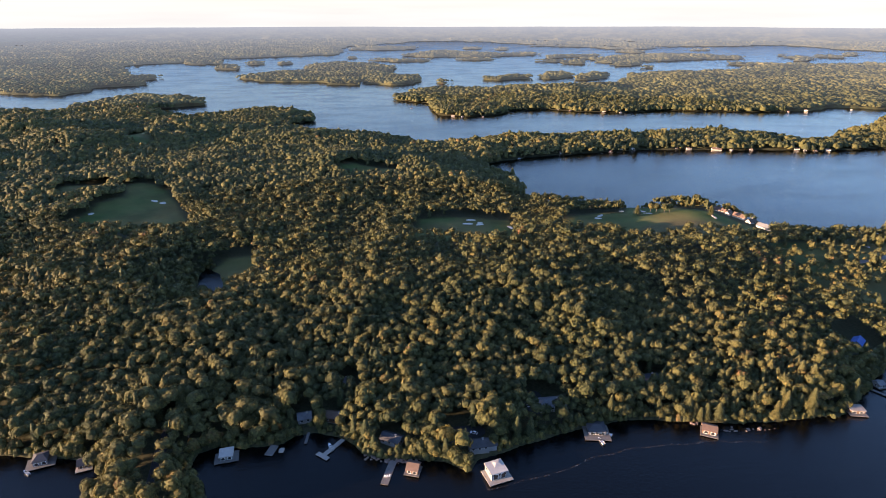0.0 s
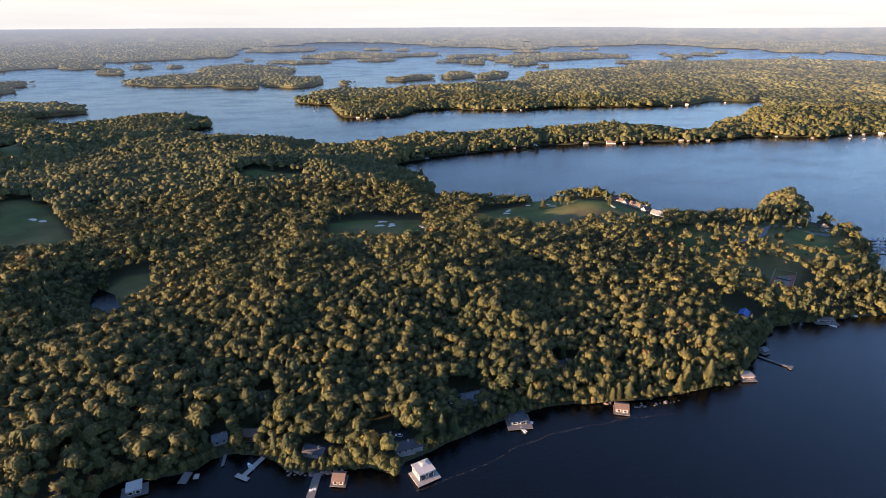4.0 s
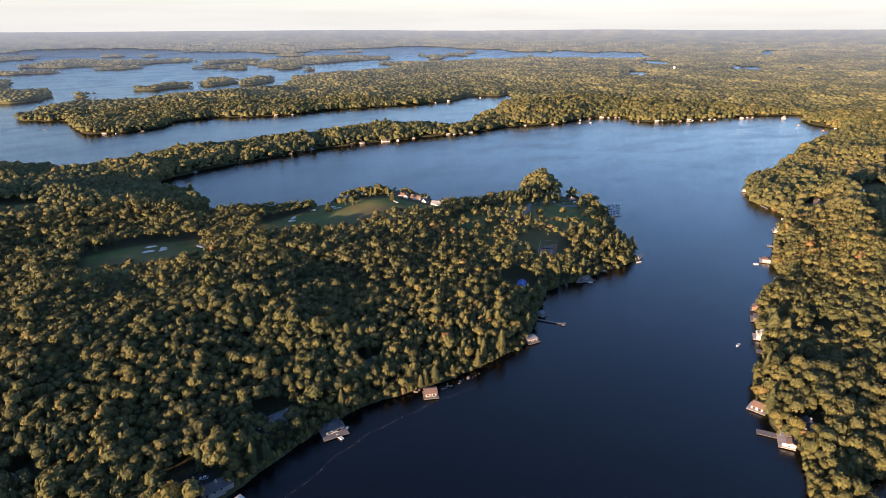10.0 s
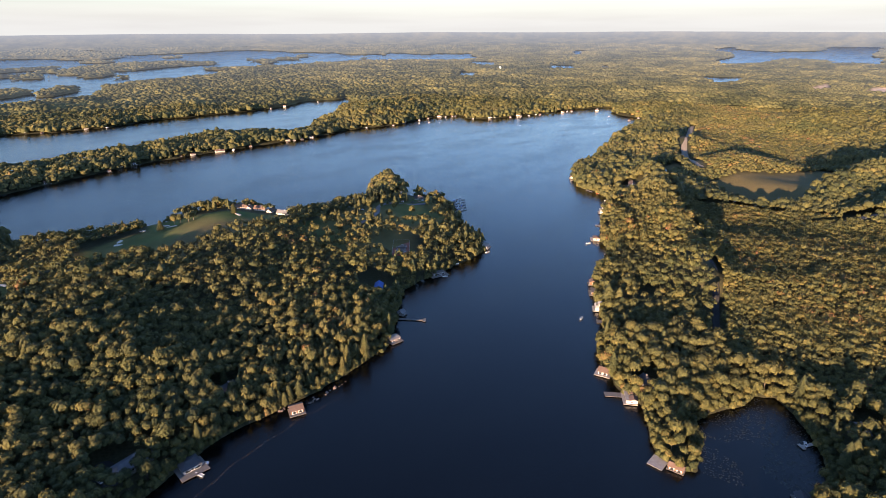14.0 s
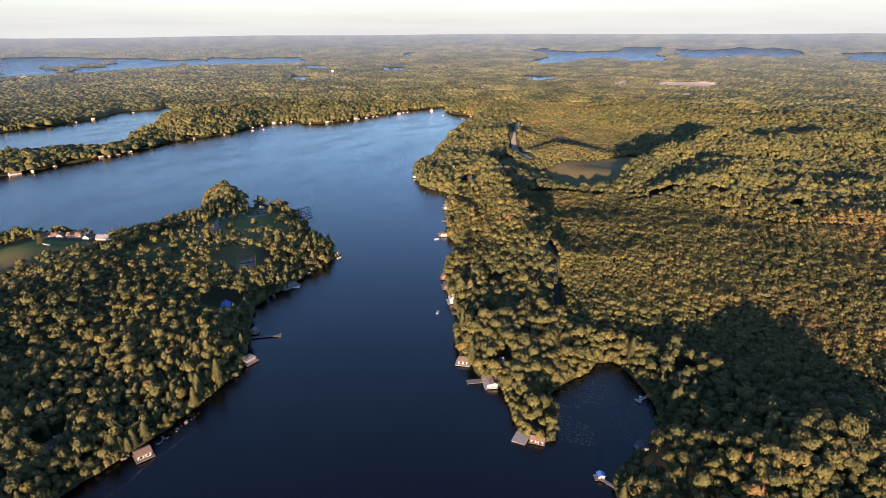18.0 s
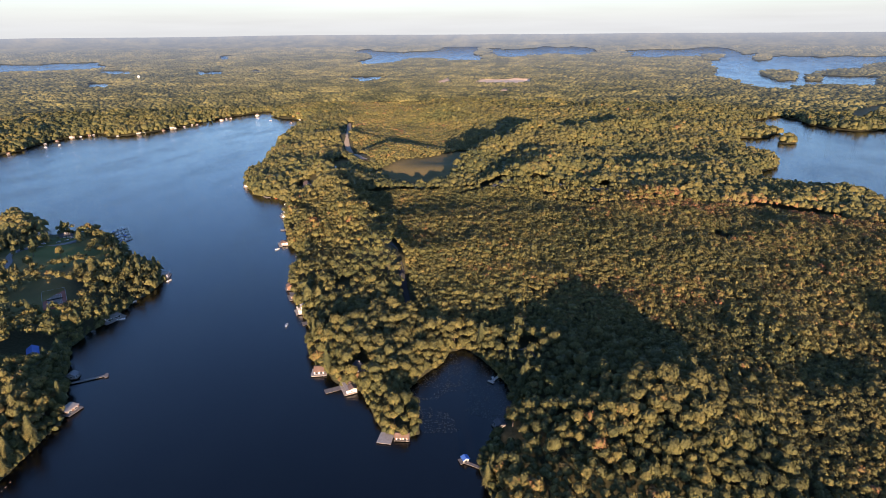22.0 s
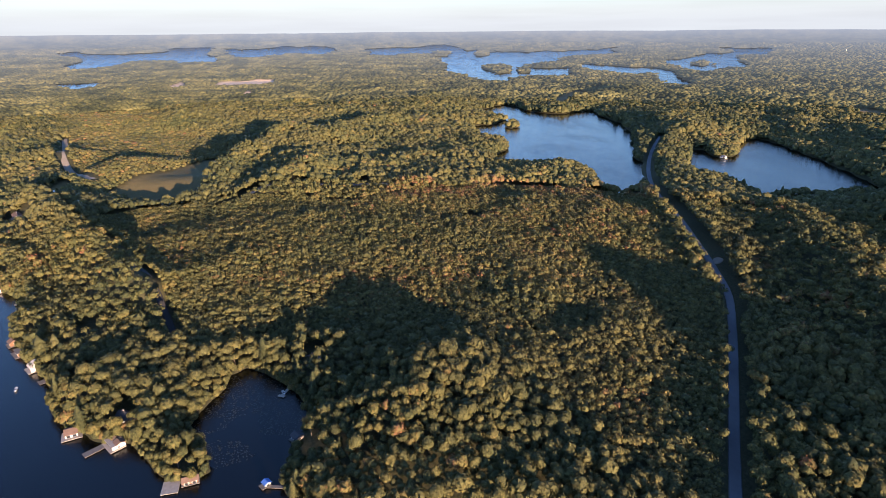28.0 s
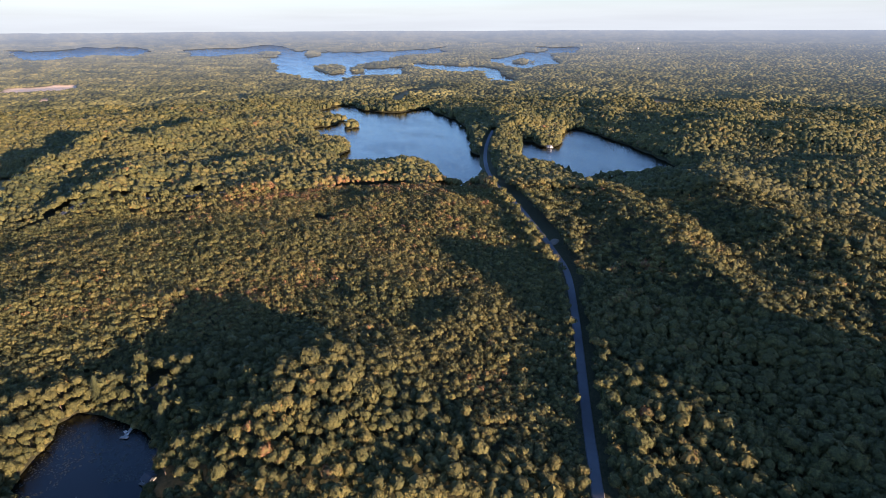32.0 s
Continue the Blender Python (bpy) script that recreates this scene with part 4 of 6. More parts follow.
M_ASPHALT = asphalt_material("grey_asphalt", (0.13, 0.13, 0.135), (0.18, 0.175, 0.175))
M_GRAVEL = asphalt_material("gravel", (0.20, 0.165, 0.125), (0.30, 0.25, 0.19))
M_LANE = asphalt_material("dark_lane", (0.03, 0.03, 0.032), (0.055, 0.054, 0.053))
for name, line, half, mat, label in (("road_highway", HIGHWAY, 2.9, M_ASPHALT, "grey two-lane asphalt road through the woods"),
                                     ("road_valley", VALLEY_ROAD, 3.2, M_ASPHALT, "narrow grey road winding through the valley"),
                                     ("road_gravel", GRAVEL_ROAD, 5.0, M_GRAVEL, "pale gravel road beside the wet meadow"),
                                     ("road_lane", BACK_LANE, 2.2, M_LANE, "dark lane behind the lakeside cottages"),
                                     ("road_driveway", DRIVEWAY, 2.5, M_LANE, "dark asphalt driveway down to the water"),
                                     ("road_club", CLUB_DRIVE, 2.5, M_ASPHALT, "curving grey drive across the point")):
    v, f = ribbon(line, half, 0.7)
    tagged(new(name, mesh_from(name, v, f, mat)), label, "road", kind="structure")


# ---- building kit ----
def tex_material(name, a, b2, scale=2.0, rough=0.7, stretch=None, spec=0.3, metal=0.0, relief=0.15):
    m, n, l, b = material(name, rough, spec, metal)
    f, g = fnoise(n, l, scale, 4, 0.6, stretch), fnoise(n, l, scale * 0.12, 3)
    c = mixc(n, l, f, a, b2)
    l.new(mixc(n, l, 1.0, c, ramp(n, l, g, [(0.3, (0.82, 0.82, 0.82)), (0.7, (1.12, 1.12, 1.12))]), "MULTIPLY"), b.inputs["Base Color"])
    bump(n, l, b, f, relief, 0.05)
    return m


M_WHITE = tex_material("white_painted_boards", (0.74, 0.72, 0.68), (0.82, 0.80, 0.77), 1.5, 0.55, (1, 1, 8))
M_CREAM = tex_material("cream_siding", (0.58, 0.52, 0.42), (0.68, 0.62, 0.52), 1.5, 0.6, (1, 1, 8))
M_GREYWALL = tex_material("grey_siding", (0.20, 0.20, 0.20), (0.28, 0.28, 0.27), 1.5, 0.65, (1, 1, 8))
M_BROWNWALL = tex_material("stained_log_siding", (0.14, 0.075, 0.04), (0.22, 0.12, 0.065), 1.5, 0.65, (1, 1, 8))
M_DECK = tex_material("weathered_deck_boards", (0.13, 0.115, 0.10), (0.20, 0.18, 0.16), 6.0, 0.8, (0.15, 3, 1))
M_DECKPALE = tex_material("pale_deck_boards", (0.30, 0.26, 0.22), (0.40, 0.36, 0.31), 6.0, 0.8, (0.15, 3, 1))
M_PILE = tex_material("wet_timber_piles", (0.05, 0.04, 0.03), (0.10, 0.08, 0.06), 4.0, 0.8)
M_ROOFGREY = tex_material("grey_shingles", (0.12, 0.12, 0.125), (0.20, 0.20, 0.205), 3.0, 0.85, (1, 4, 1))
M_ROOFDARK = tex_material("charcoal_shingles", (0.045, 0.045, 0.05), (0.085, 0.085, 0.09), 3.0, 0.85, (1, 4, 1))
M_ROOFBROWN = tex_material("brown_cedar_shingles", (0.12, 0.075, 0.055), (0.21, 0.14, 0.105), 3.0, 0.85, (1, 4, 1))
M_ROOFPALE = tex_material("pale_metal_roof", (0.46, 0.41, 0.35), (0.56, 0.51, 0.45), 1.0, 0.65, (1, 6, 1))
M_ROOFBLUE = tex_material("bright_blue_tarpaulin", (0.05, 0.13, 0.42), (0.09, 0.20, 0.52), 1.2, 0.4)
M_TRIM = tex_material("white_trim", (0.76, 0.76, 0.74), (0.82, 0.82, 0.80), 2.0, 0.5)
M_STONE = tex_material("grey_field_stone", (0.22, 0.20, 0.18), (0.36, 0.33, 0.30), 3.0, 0.85)
M_ROCK = tex_material("pink_granite", (0.16, 0.11, 0.09), (0.28, 0.21, 0.17), 1.2, 0.85)
M_RUBBER = tex_material("black_rubber", (0.02, 0.02, 0.02), (0.035, 0.035, 0.035), 3.0, 0.8)
M_HULLW = tex_material("white_gelcoat", (0.78, 0.78, 0.78), (0.84, 0.84, 0.84), 1.0, 0.2, None, 0.5)
M_HULLB = tex_material("navy_gelcoat", (0.02, 0.04, 0.12), (0.03, 0.05, 0.15), 1.0, 0.2, None, 0.5)
M_HULLWOOD = tex_material("varnished_mahogany", (0.20, 0.07, 0.03), (0.30, 0.11, 0.045), 2.0, 0.25, (0.3, 3, 1), 0.5)
M_CARW = tex_material("white_car_paint", (0.76, 0.76, 0.76), (0.80, 0.80, 0.80), 1.0, 0.25, None, 0.5)
M_CARD = tex_material("dark_car_paint", (0.03, 0.03, 0.035), (0.05, 0.05, 0.055), 1.0, 0.25, None, 0.5)
M_VINYL = tex_material("beige_boat_seats", (0.50, 0.44, 0.36), (0.58, 0.52, 0.44), 2.0, 0.6)
M_COURT = tex_material("faded_clay_court", (0.17, 0.125, 0.10), (0.23, 0.175, 0.14), 1.0, 0.85)
M_COURTRED = tex_material("red_court_surround", (0.26, 0.085, 0.055), (0.33, 0.12, 0.08), 1.0, 0.85)
M_SANDPIT = tex_material("bunker_sand", (0.60, 0.52, 0.42), (0.72, 0.64, 0.54), 1.0, 0.9)
M_STEEL = tex_material("galvanised_steel", (0.45, 0.45, 0.46), (0.55, 0.55, 0.56), 2.0, 0.45, None, 0.5, 0.7)
M_AWNBLUE = tex_material("blue_boat_canvas", (0.03, 0.10, 0.36), (0.05, 0.14, 0.45), 1.5, 0.7)


def glass_material():
    m, n, l, b = material("dark_window_glass", 0.08, 0.5)
    f = fnoise(n, l, 0.6, 2)
    l.new(mixc(n, l, f, (0.012, 0.014, 0.016), (0.03, 0.033, 0.036)), b.inputs["Base Color"])
    return m


M_GLASS = glass_material()


def box(bm, x0, x1, y0, y1, z0, z1):
    c = [bm.verts.new((x, y, z)) for z in (z0, z1) for y in (y0, y1) for x in (x0, x1)]
    for q in ((0, 2, 3, 1), (4, 5, 7, 6), (0, 1, 5, 4), (2, 6, 7, 3), (0, 4, 6, 2), (1, 3, 7, 5)):
        bm.faces.new([c[k] for k in q])


def boxes(*bs):
    bm = bmesh.new()
    for b in bs:
        box(bm, *b)
    return bm


def part(name, bm, mat, parent, label="", at=None, shared=None):
    """One mesh under a thing or under a part. shared: an existing mesh instead of a bmesh."""
    me = shared
    if me is None:
        me = bpy.data.meshes.new(name)
        bm.to_mesh(me)
        bm.free()
        me.materials.append(mat)
    o = new(name, me)
    o.parent = parent
    if at is not None:
        o.location = at
    if label:
        o["label"] = label
    return o


def thing(name, label, category, x, y, z, heading=0.0, group=""):
    o = new(name)
    o.empty_display_size = 0.5
    o.matrix_basis = pose(x, y, z, 0, 0, heading)
    return tagged(o, label, category, group)


def height_of(x, y):
    return float(ground_at(x, y)[0])


def cylinder(r, z0, z1, n=8, taper=1.0):
    bm = bmesh.new()
    lo = [bm.verts.new((r * math.cos(6.2832 * k / n), r * math.sin(6.2832 * k / n), z0)) for k in range(n)]
    hi = [bm.verts.new((r * taper * math.cos(6.2832 * k / n), r * taper * math.sin(6.2832 * k / n), z1)) for k in range(n)]
    for k in range(n):
        bm.faces.new((lo[k], lo[(k + 1) % n], hi[(k + 1) % n], hi[k]))
    bm.faces.new(hi)
    bm.faces.new(lo[::-1])
    return bm


def gable(w, d, z, rise_, over=0.6, thick=0.25):
    """A pitched roof over a w by d plan, ridge along x, as one thick sheet."""
    bm = bmesh.new()
    x, y = w / 2 + over, d / 2 + over
    drop = rise_ * over / (d / 2)
    prof = [(-y, z - drop), (0, z + rise_), (y, z - drop)]
    a = [[bm.verts.new((s * x, q[0], q[1] + t)) for q in prof] for s in (-1, 1) for t in (0, thick)]
    lo0, hi0, lo1, hi1 = a
    for k in (0, 1):
        bm.faces.new((hi0[k], hi1[k], hi1[k + 1], hi0[k + 1]))
        bm.faces.new((lo0[k + 1], lo1[k + 1], lo1[k], lo0[k]))
        bm.faces.new((lo0[k], hi0[k], hi0[k + 1], lo0[k + 1]))
        bm.faces.new((lo1[k + 1], hi1[k + 1], hi1[k], lo1[k]))
    bm.faces.new((lo0[0], lo1[0], hi1[0], hi0[0]))
    bm.faces.new((lo1[2], lo0[2], hi0[2], hi1[2]))
    return bm


def hip(w, d, z, rise_, over=0.6, flat=0.35):
    """A hipped roof with a short ridge and a thin fascia."""
    bm = bmesh.new()
    x, y = w / 2 + over, d / 2 + over
    rx, ry = max(x - y, 0.32 * x), 0.05
    if flat > 0.4:
        rx, ry = x * flat, y * flat
    rings = [[(sx * a, sy * b, zz) for sx, sy in ((-1, -1), (1, -1), (1, 1), (-1, 1))] for a, b, zz in ((x, y, z - 0.2), (x, y, z), (rx, ry, z + rise_))]
    vs = [[bm.verts.new(p) for p in r] for r in rings]
    for lo, hi in zip(vs[:-1], vs[1:]):
        for k in range(4):
            bm.faces.new((lo[k], lo[(k + 1) % 4], hi[(k + 1) % 4], hi[k]))
    bm.faces.new(vs[-1])
    bm.faces.new(vs[0][::-1])
    return bm


def gable_walls(w, d, h, rise_):
    """Four walls with pointed ends under a pitched roof."""
    bm = bmesh.new()
    x, y = w / 2, d / 2
    lo = [bm.verts.new(p) for p in ((-x, -y, 0), (x, -y, 0), (x, y, 0), (-x, y, 0))]
    hi = [bm.verts.new((p.co.x, p.co.y, h)) for p in lo]
    a, b = bm.verts.new((-x, 0, h + rise_)), bm.verts.new((x, 0, h + rise_))
    bm.faces.new((lo[0], lo[1], hi[1], hi[0]))
    bm.faces.new((lo[2], lo[3], hi[3], hi[2]))
    bm.faces.new((lo[1], lo[2], hi[2], b, hi[1]))
    bm.faces.new((lo[3], lo[0], hi[0], a, hi[3]))
    bm.faces.new(lo[::-1])
    bm.faces.new((hi[0], hi[1], b, a))
    bm.faces.new((hi[2], hi[3], a, b))
    return bm


PILE_MESH = bpy.data.meshes.new("dock_post")
_b = cylinder(0.16, -2.5, 0.9, 6)
_b.to_mesh(PILE_MESH)
_b.free()
PILE_MESH.materials.append(M_PILE)


def window(parent, x, y, z, w, h, side):
    """A framed pane on the wall that faces side ('x+', 'x-', 'y+', 'y-')."""
    if side[0] == "y":
        s = 1 if side[1] == "+" else -1
        f = part("window", boxes((x - w / 2 - 0.1, x + w / 2 + 0.1, y, y + s * 0.06, z - 0.1, z + h + 0.1)), M_TRIM, parent)
        part("pane", boxes((x - w / 2, x + w / 2, y + s * 0.03, y + s * 0.09, z, z + h)), M_GLASS, f)
    else:
        s = 1 if side[0:2] == "x+" else -1
        f = part("window", boxes((x, x + s * 0.06, y - w / 2 - 0.1, y + w / 2 + 0.1, z - 0.1, z + h + 0.1)), M_TRIM, parent)
        part("pane", boxes((x + s * 0.03, x + s * 0.09, y - w / 2, y + w / 2, z, z + h)), M_GLASS, f)


def house_body(o, w, d, h, roof, rise_, wall_mat, roof_mat, windows=True, cx=0.0, cy=0.0, z0=0.0, detail=True):
    """Walls, roof and openings of a building in its own frame."""
    if roof == "gable":
        wm, rm = gable_walls(w, d, h, rise_), gable(w, d, h, rise_)
    elif roof == "flat":
        wm, rm = boxes((-w / 2, w / 2, -d / 2, d / 2, 0, h)), boxes((-w / 2 - 0.5, w / 2 + 0.5, -d / 2 - 0.5, d / 2 + 0.5, h, h + 0.35))
    else:
        wm, rm = boxes((-w / 2, w / 2, -d / 2, d / 2, 0, h)), hip(w, d, h + 0.2, rise_)
    part("wall", wm, wall_mat, o, at=(cx, cy, z0))
    part("roof", rm, roof_mat, o, at=(cx, cy, z0))
    if windows:
        n = max(2, int(w / 3.2))
        for k in range(n):
            xx = cx + (k + 0.5) / n * w - w / 2
            window(o, xx, cy + d / 2, z0 + h - 2.0, 1.4, 1.3, "y+")
            if detail:
                window(o, xx, cy - d / 2, z0 + h - 2.0, 1.4, 1.3, "y-")
        for k in range(max(1, int(d / 4))):
            yy = cy + (k + 0.5) / max(1, int(d / 4)) * d - d / 2
            window(o, cx + w / 2, yy, z0 + h - 2.0, 1.3, 1.3, "x+")
            if detail:
                window(o, cx - w / 2, yy, z0 + h - 2.0, 1.3, 1.3, "x-")


def railing(o, x0, x1, y0, y1, z):
    bm = boxes((x0, x1, y1 - 0.06, y1, z + 0.95, z + 1.03), (x0, x0 + 0.06, y0, y1, z + 0.95, z + 1.03), (x1 - 0.06, x1, y0, y1, z + 0.95, z + 1.03))
    part("handrail", bm, M_TRIM, o)
    n = max(2, int((x1 - x0) / 1.8))
    for k in range(n + 1):
        xx = x0 + (x1 - x0) * k / n
        part("rail_post", boxes((xx - 0.05, xx + 0.05, y1 - 0.1, y1, z, z + 1.0)), M_TRIM, o)


def piles(o, pts):
    for x, y in pts:
        part("dock_post", None, None, o, at=(x, y, 0), shared=PILE_MESH)


def boathouse(at, heading, w=11.0, d=12.0, h=3.2, roof="hip", rise_=2.2, wall_mat=None, roof_mat=None, deck_mat=None, label="", apron=3.0, side=3.0, upper=False):
    """A boathouse over the water; its own +y looks out on the lake."""
    w, d, apron, side = w * 0.8, d * 0.8, apron * 0.8, side * 0.8
    wall_mat, roof_mat, deck_mat = wall_mat or M_WHITE, roof_mat or M_ROOFGREY, deck_mat or M_DECK
    o = thing("boathouse", label, "boathouse", at[0], at[1], 0.0, heading, "boathouses along the shore")
    X, Y = w / 2, d / 2
    part("deck", boxes((-X - side, X + side, Y - 0.4, Y + apron, 0.55, 0.85), (-X - side, -X + 0.3, -Y, Y - 0.4, 0.55, 0.85), (X - 0.3, X + side, -Y, Y - 0.4, 0.55, 0.85)), deck_mat, o)
    piles(o, [(sx, sy) for sx in (-X - side + 0.3, 0, X + side - 0.3) for sy in (-Y + 0.4, 0, Y + apron - 0.3)])
    house_body(o, w, d, h, roof, rise_, wall_mat, roof_mat, z0=0.85)
    for k in (-1, 1):
        door = part("boat_door", boxes((k * w / 4 - w * 0.17, k * w / 4 + w * 0.17, Y, Y + 0.07, 0.9, 0.85 + h - 0.6)), M_TRIM if wall_mat is not M_WHITE else M_ROOFGREY, o)
        part("door_panel", boxes((k * w / 4 - w * 0.14, k * w / 4 + w * 0.14, Y + 0.04, Y + 0.1, 1.1, 0.85 + h - 1.1)), M_GLASS, door)
    if upper:
        house_body(o, w * 0.55, d * 0.5, 2.7, "hip", 1.4, wall_mat, M_ROOFPALE, cx=-w * 0.05, cy=-d * 0.15, z0=0.85 + h + 0.35)
        railing(o, -X, X, -Y, Y, 0.85 + h + 0.35)
    return o


def dock(at, heading, w=2.4, length=16.0, head=0.0, mat=None, label="", group="docks along the shore"):
    """A jetty; +y runs out over the water, head: length of a cross piece at its end."""
    o = thing("dock", label, "dock", at[0], at[1], 0.0, heading, group)
    part("deck", boxes((-w / 2, w / 2, -length / 2, length / 2, 0.5, 0.75)), mat or M_DECK, o)
    if head:
        part("dock_head", boxes((-head / 2, head / 2, length / 2 + 0.02, length / 2 + w, 0.5, 0.75)), mat or M_DECK, o)
    n = max(2, int(length / 4))
    piles(o, [(s * (w / 2 - 0.15), -length / 2 + 0.4 + k * (length - 0.8) / n) for k in range(n + 1) for s in (-1, 1)])
    return o


def hull_mesh(length, beam):
    bm = bmesh.new()
    rows = []
    for t, b, z in ((-0.5, 0.88, 0.0), (-0.2, 1.0, 0.0), (0.15, 0.92, 0.03), (0.36, 0.6, 0.12), (0.5, 0.04, 0.28)):
        y = t * length
        hb = beam / 2 * b
        rows.append([bm.verts.new(p) for p in ((-hb, y, 0.75 + z), (-hb * 0.75, y, 0.05 + z * 0.6), (0, y, -0.15 + z), (hb * 0.75, y, 0.05 + z * 0.6), (hb, y, 0.75 + z), (hb * 0.8, y, 0.62 + z), (-hb * 0.8, y, 0.62 + z))])
    for a, b in zip(rows[:-1], rows[1:]):
        for k in range(7):
            bm.faces.new((a[k], a[(k + 1) % 7], b[(k + 1) % 7], b[k]))
    bm.faces.new(rows[0][::-1])
    bm.faces.new(rows[-1])
    return bm


def boat(at, heading, length=6.5, hull=None, label="", cover=None):
    o = thing("motorboat", label, "boat", at[0], at[1], 0.05, heading, "moored boats")
    beam = length * 0.34
    part("hull", hull_mesh(length, beam), hull or M_HULLW, o)
    part("windscreen", boxes((-beam * 0.34, beam * 0.34, length * 0.10, length * 0.13, 0.7, 1.15)), M_GLASS, o)
    part("engine", boxes((-0.28, 0.28, -length * 0.5 - 0.5, -length * 0.5, 0.2, 1.1)), M_RUBBER, o)
    if cover:
        part("canopy", boxes((-beam * 0.42, beam * 0.42, -length * 0.3, length * 0.12, 1.7, 1.8)), cover, o)
        for sx in (-1, 1):
            for sy in (-0.28, 0.1):
                part("canopy_pole", boxes((sx * beam * 0.4 - 0.03, sx * beam * 0.4 + 0.03, length * sy - 0.03, length * sy + 0.03, 0.7, 1.7)), M_STEEL, o)
    else:
        for yy in (-0.3, -0.05):
            part("bench", boxes((-beam * 0.36, beam * 0.36, length * yy - 0.3, length * yy + 0.3, 0.6, 0.95)), M_VINYL, o)
    return o


def cottage(at, heading, w=12.0, d=9.0, h=3.4, roof="gable", rise_=2.6, wall_mat=None, roof_mat=None, label="", chimney=True, group="lakeside cottages", lift=0.0, wing=0.0, detail=True):
    w, d, wing = w * 0.82, d * 0.82, wing * 0.82
    z = height_of(*at) + lift
    o = thing("cottage", label, "house", at[0], at[1], z - 0.3, heading, group)
    part("foundation", boxes((-w / 2 - 0.15, w / 2 + 0.15, -d / 2 - 0.15, d / 2 + 0.15, -2.5, 0.35)), M_STONE, o)
    house_body(o, w, d, h, roof, rise_, wall_mat or M_GREYWALL, roof_mat or M_ROOFDARK, z0=0.35, detail=detail)
    part("door", boxes((-0.55, 0.55, d / 2, d / 2 + 0.06, 0.35, 2.4)), M_BROWNWALL, o)
    if wing:
        house_body(o, wing, d * 0.7, h - 0.5, roof, rise_ * 0.75, wall_mat or M_GREYWALL, roof_mat or M_ROOFDARK, cx=w / 2 + wing / 2, cy=-d * 0.1, z0=0.35, windows=False)
    if chimney:
        part("chimney", boxes((w * 0.22 - 0.5, w * 0.22 + 0.5, -0.9, 0.1, h, h + rise_ + 1.4)), M_STONE, o)
    part("porch", boxes((-w * 0.4, w * 0.4, d / 2 + 0.03, d / 2 + 2.6, 0.0, 0.3)), M_DECK, o)
    return o


def car(at, heading, paint, label):
    o = thing("parked_car", label, "car", at[0], at[1], height_of(*at) + 0.75, heading, "parked cars")
    bm = boxes((-0.92, 0.92, -2.3, 2.3, 0.32, 0.92))
    bmesh.ops.bevel(bm, geom=bm.edges[:], offset=0.12, segments=2, affect="EDGES")
    part("body", bm, paint, o)
    bm = bmesh.new()
    lo = [bm.verts.new(p) for p in ((-0.85, -1.9, 0.9), (0.85, -1.9, 0.9), (0.85, 1.1, 0.9), (-0.85, 1.1, 0.9))]
    hi = [bm.verts.new(p) for p in ((-0.68, -1.4, 1.48), (0.68, -1.4, 1.48), (0.68, 0.3, 1.48), (-0.68, 0.3, 1.48))]
    for k in range(4):
        bm.faces.new((lo[k], lo[(k + 1) % 4], hi[(k + 1) % 4], hi[k]))
    part("windows", bm, M_GLASS, o)
    part("roof", boxes((-0.66, 0.66, -1.38, 0.28, 1.48, 1.53)), paint, o)
    for sx in (-0.85, 0.85):
        for sy in (-1.45, 1.4):
            w = part("wheel", cylinder(0.33, -0.11, 0.11, 12), M_RUBBER, o, at=(sx, sy, 0.33))
            w.rotation_euler = (0, radians(90), 0)
    return o


def chair(at, heading, z, mat=None):
    o = thing("deck_chair", "white slatted lounge chair standing on a dock", "chair", at[0], at[1], z, heading, "chairs on the docks")
    part("seat", boxes((-0.35, 0.35, -0.3, 0.35, 0.33, 0.39)), mat or M_TRIM, o)
    b = part("backrest", boxes((-0.35, 0.35, -0.03, 0.03, 0.0, 0.75)), mat or M_TRIM, o, at=(0, -0.3, 0.36))
    b.rotation_euler = (radians(22), 0, 0)
    for sx in (-0.38, 0.38):
        part("armrest", boxes((sx - 0.06, sx + 0.06, -0.35, 0.4, 0.55, 0.59)), mat or M_TRIM, o)
        part("leg", boxes((sx - 0.04, sx + 0.04, 0.28, 0.36, 0.0, 0.55)), mat or M_TRIM, o)
        part("leg", boxes((sx - 0.04, sx + 0.04, -0.34, -0.26, 0.0, 0.55)), mat or M_TRIM, o)
    return o


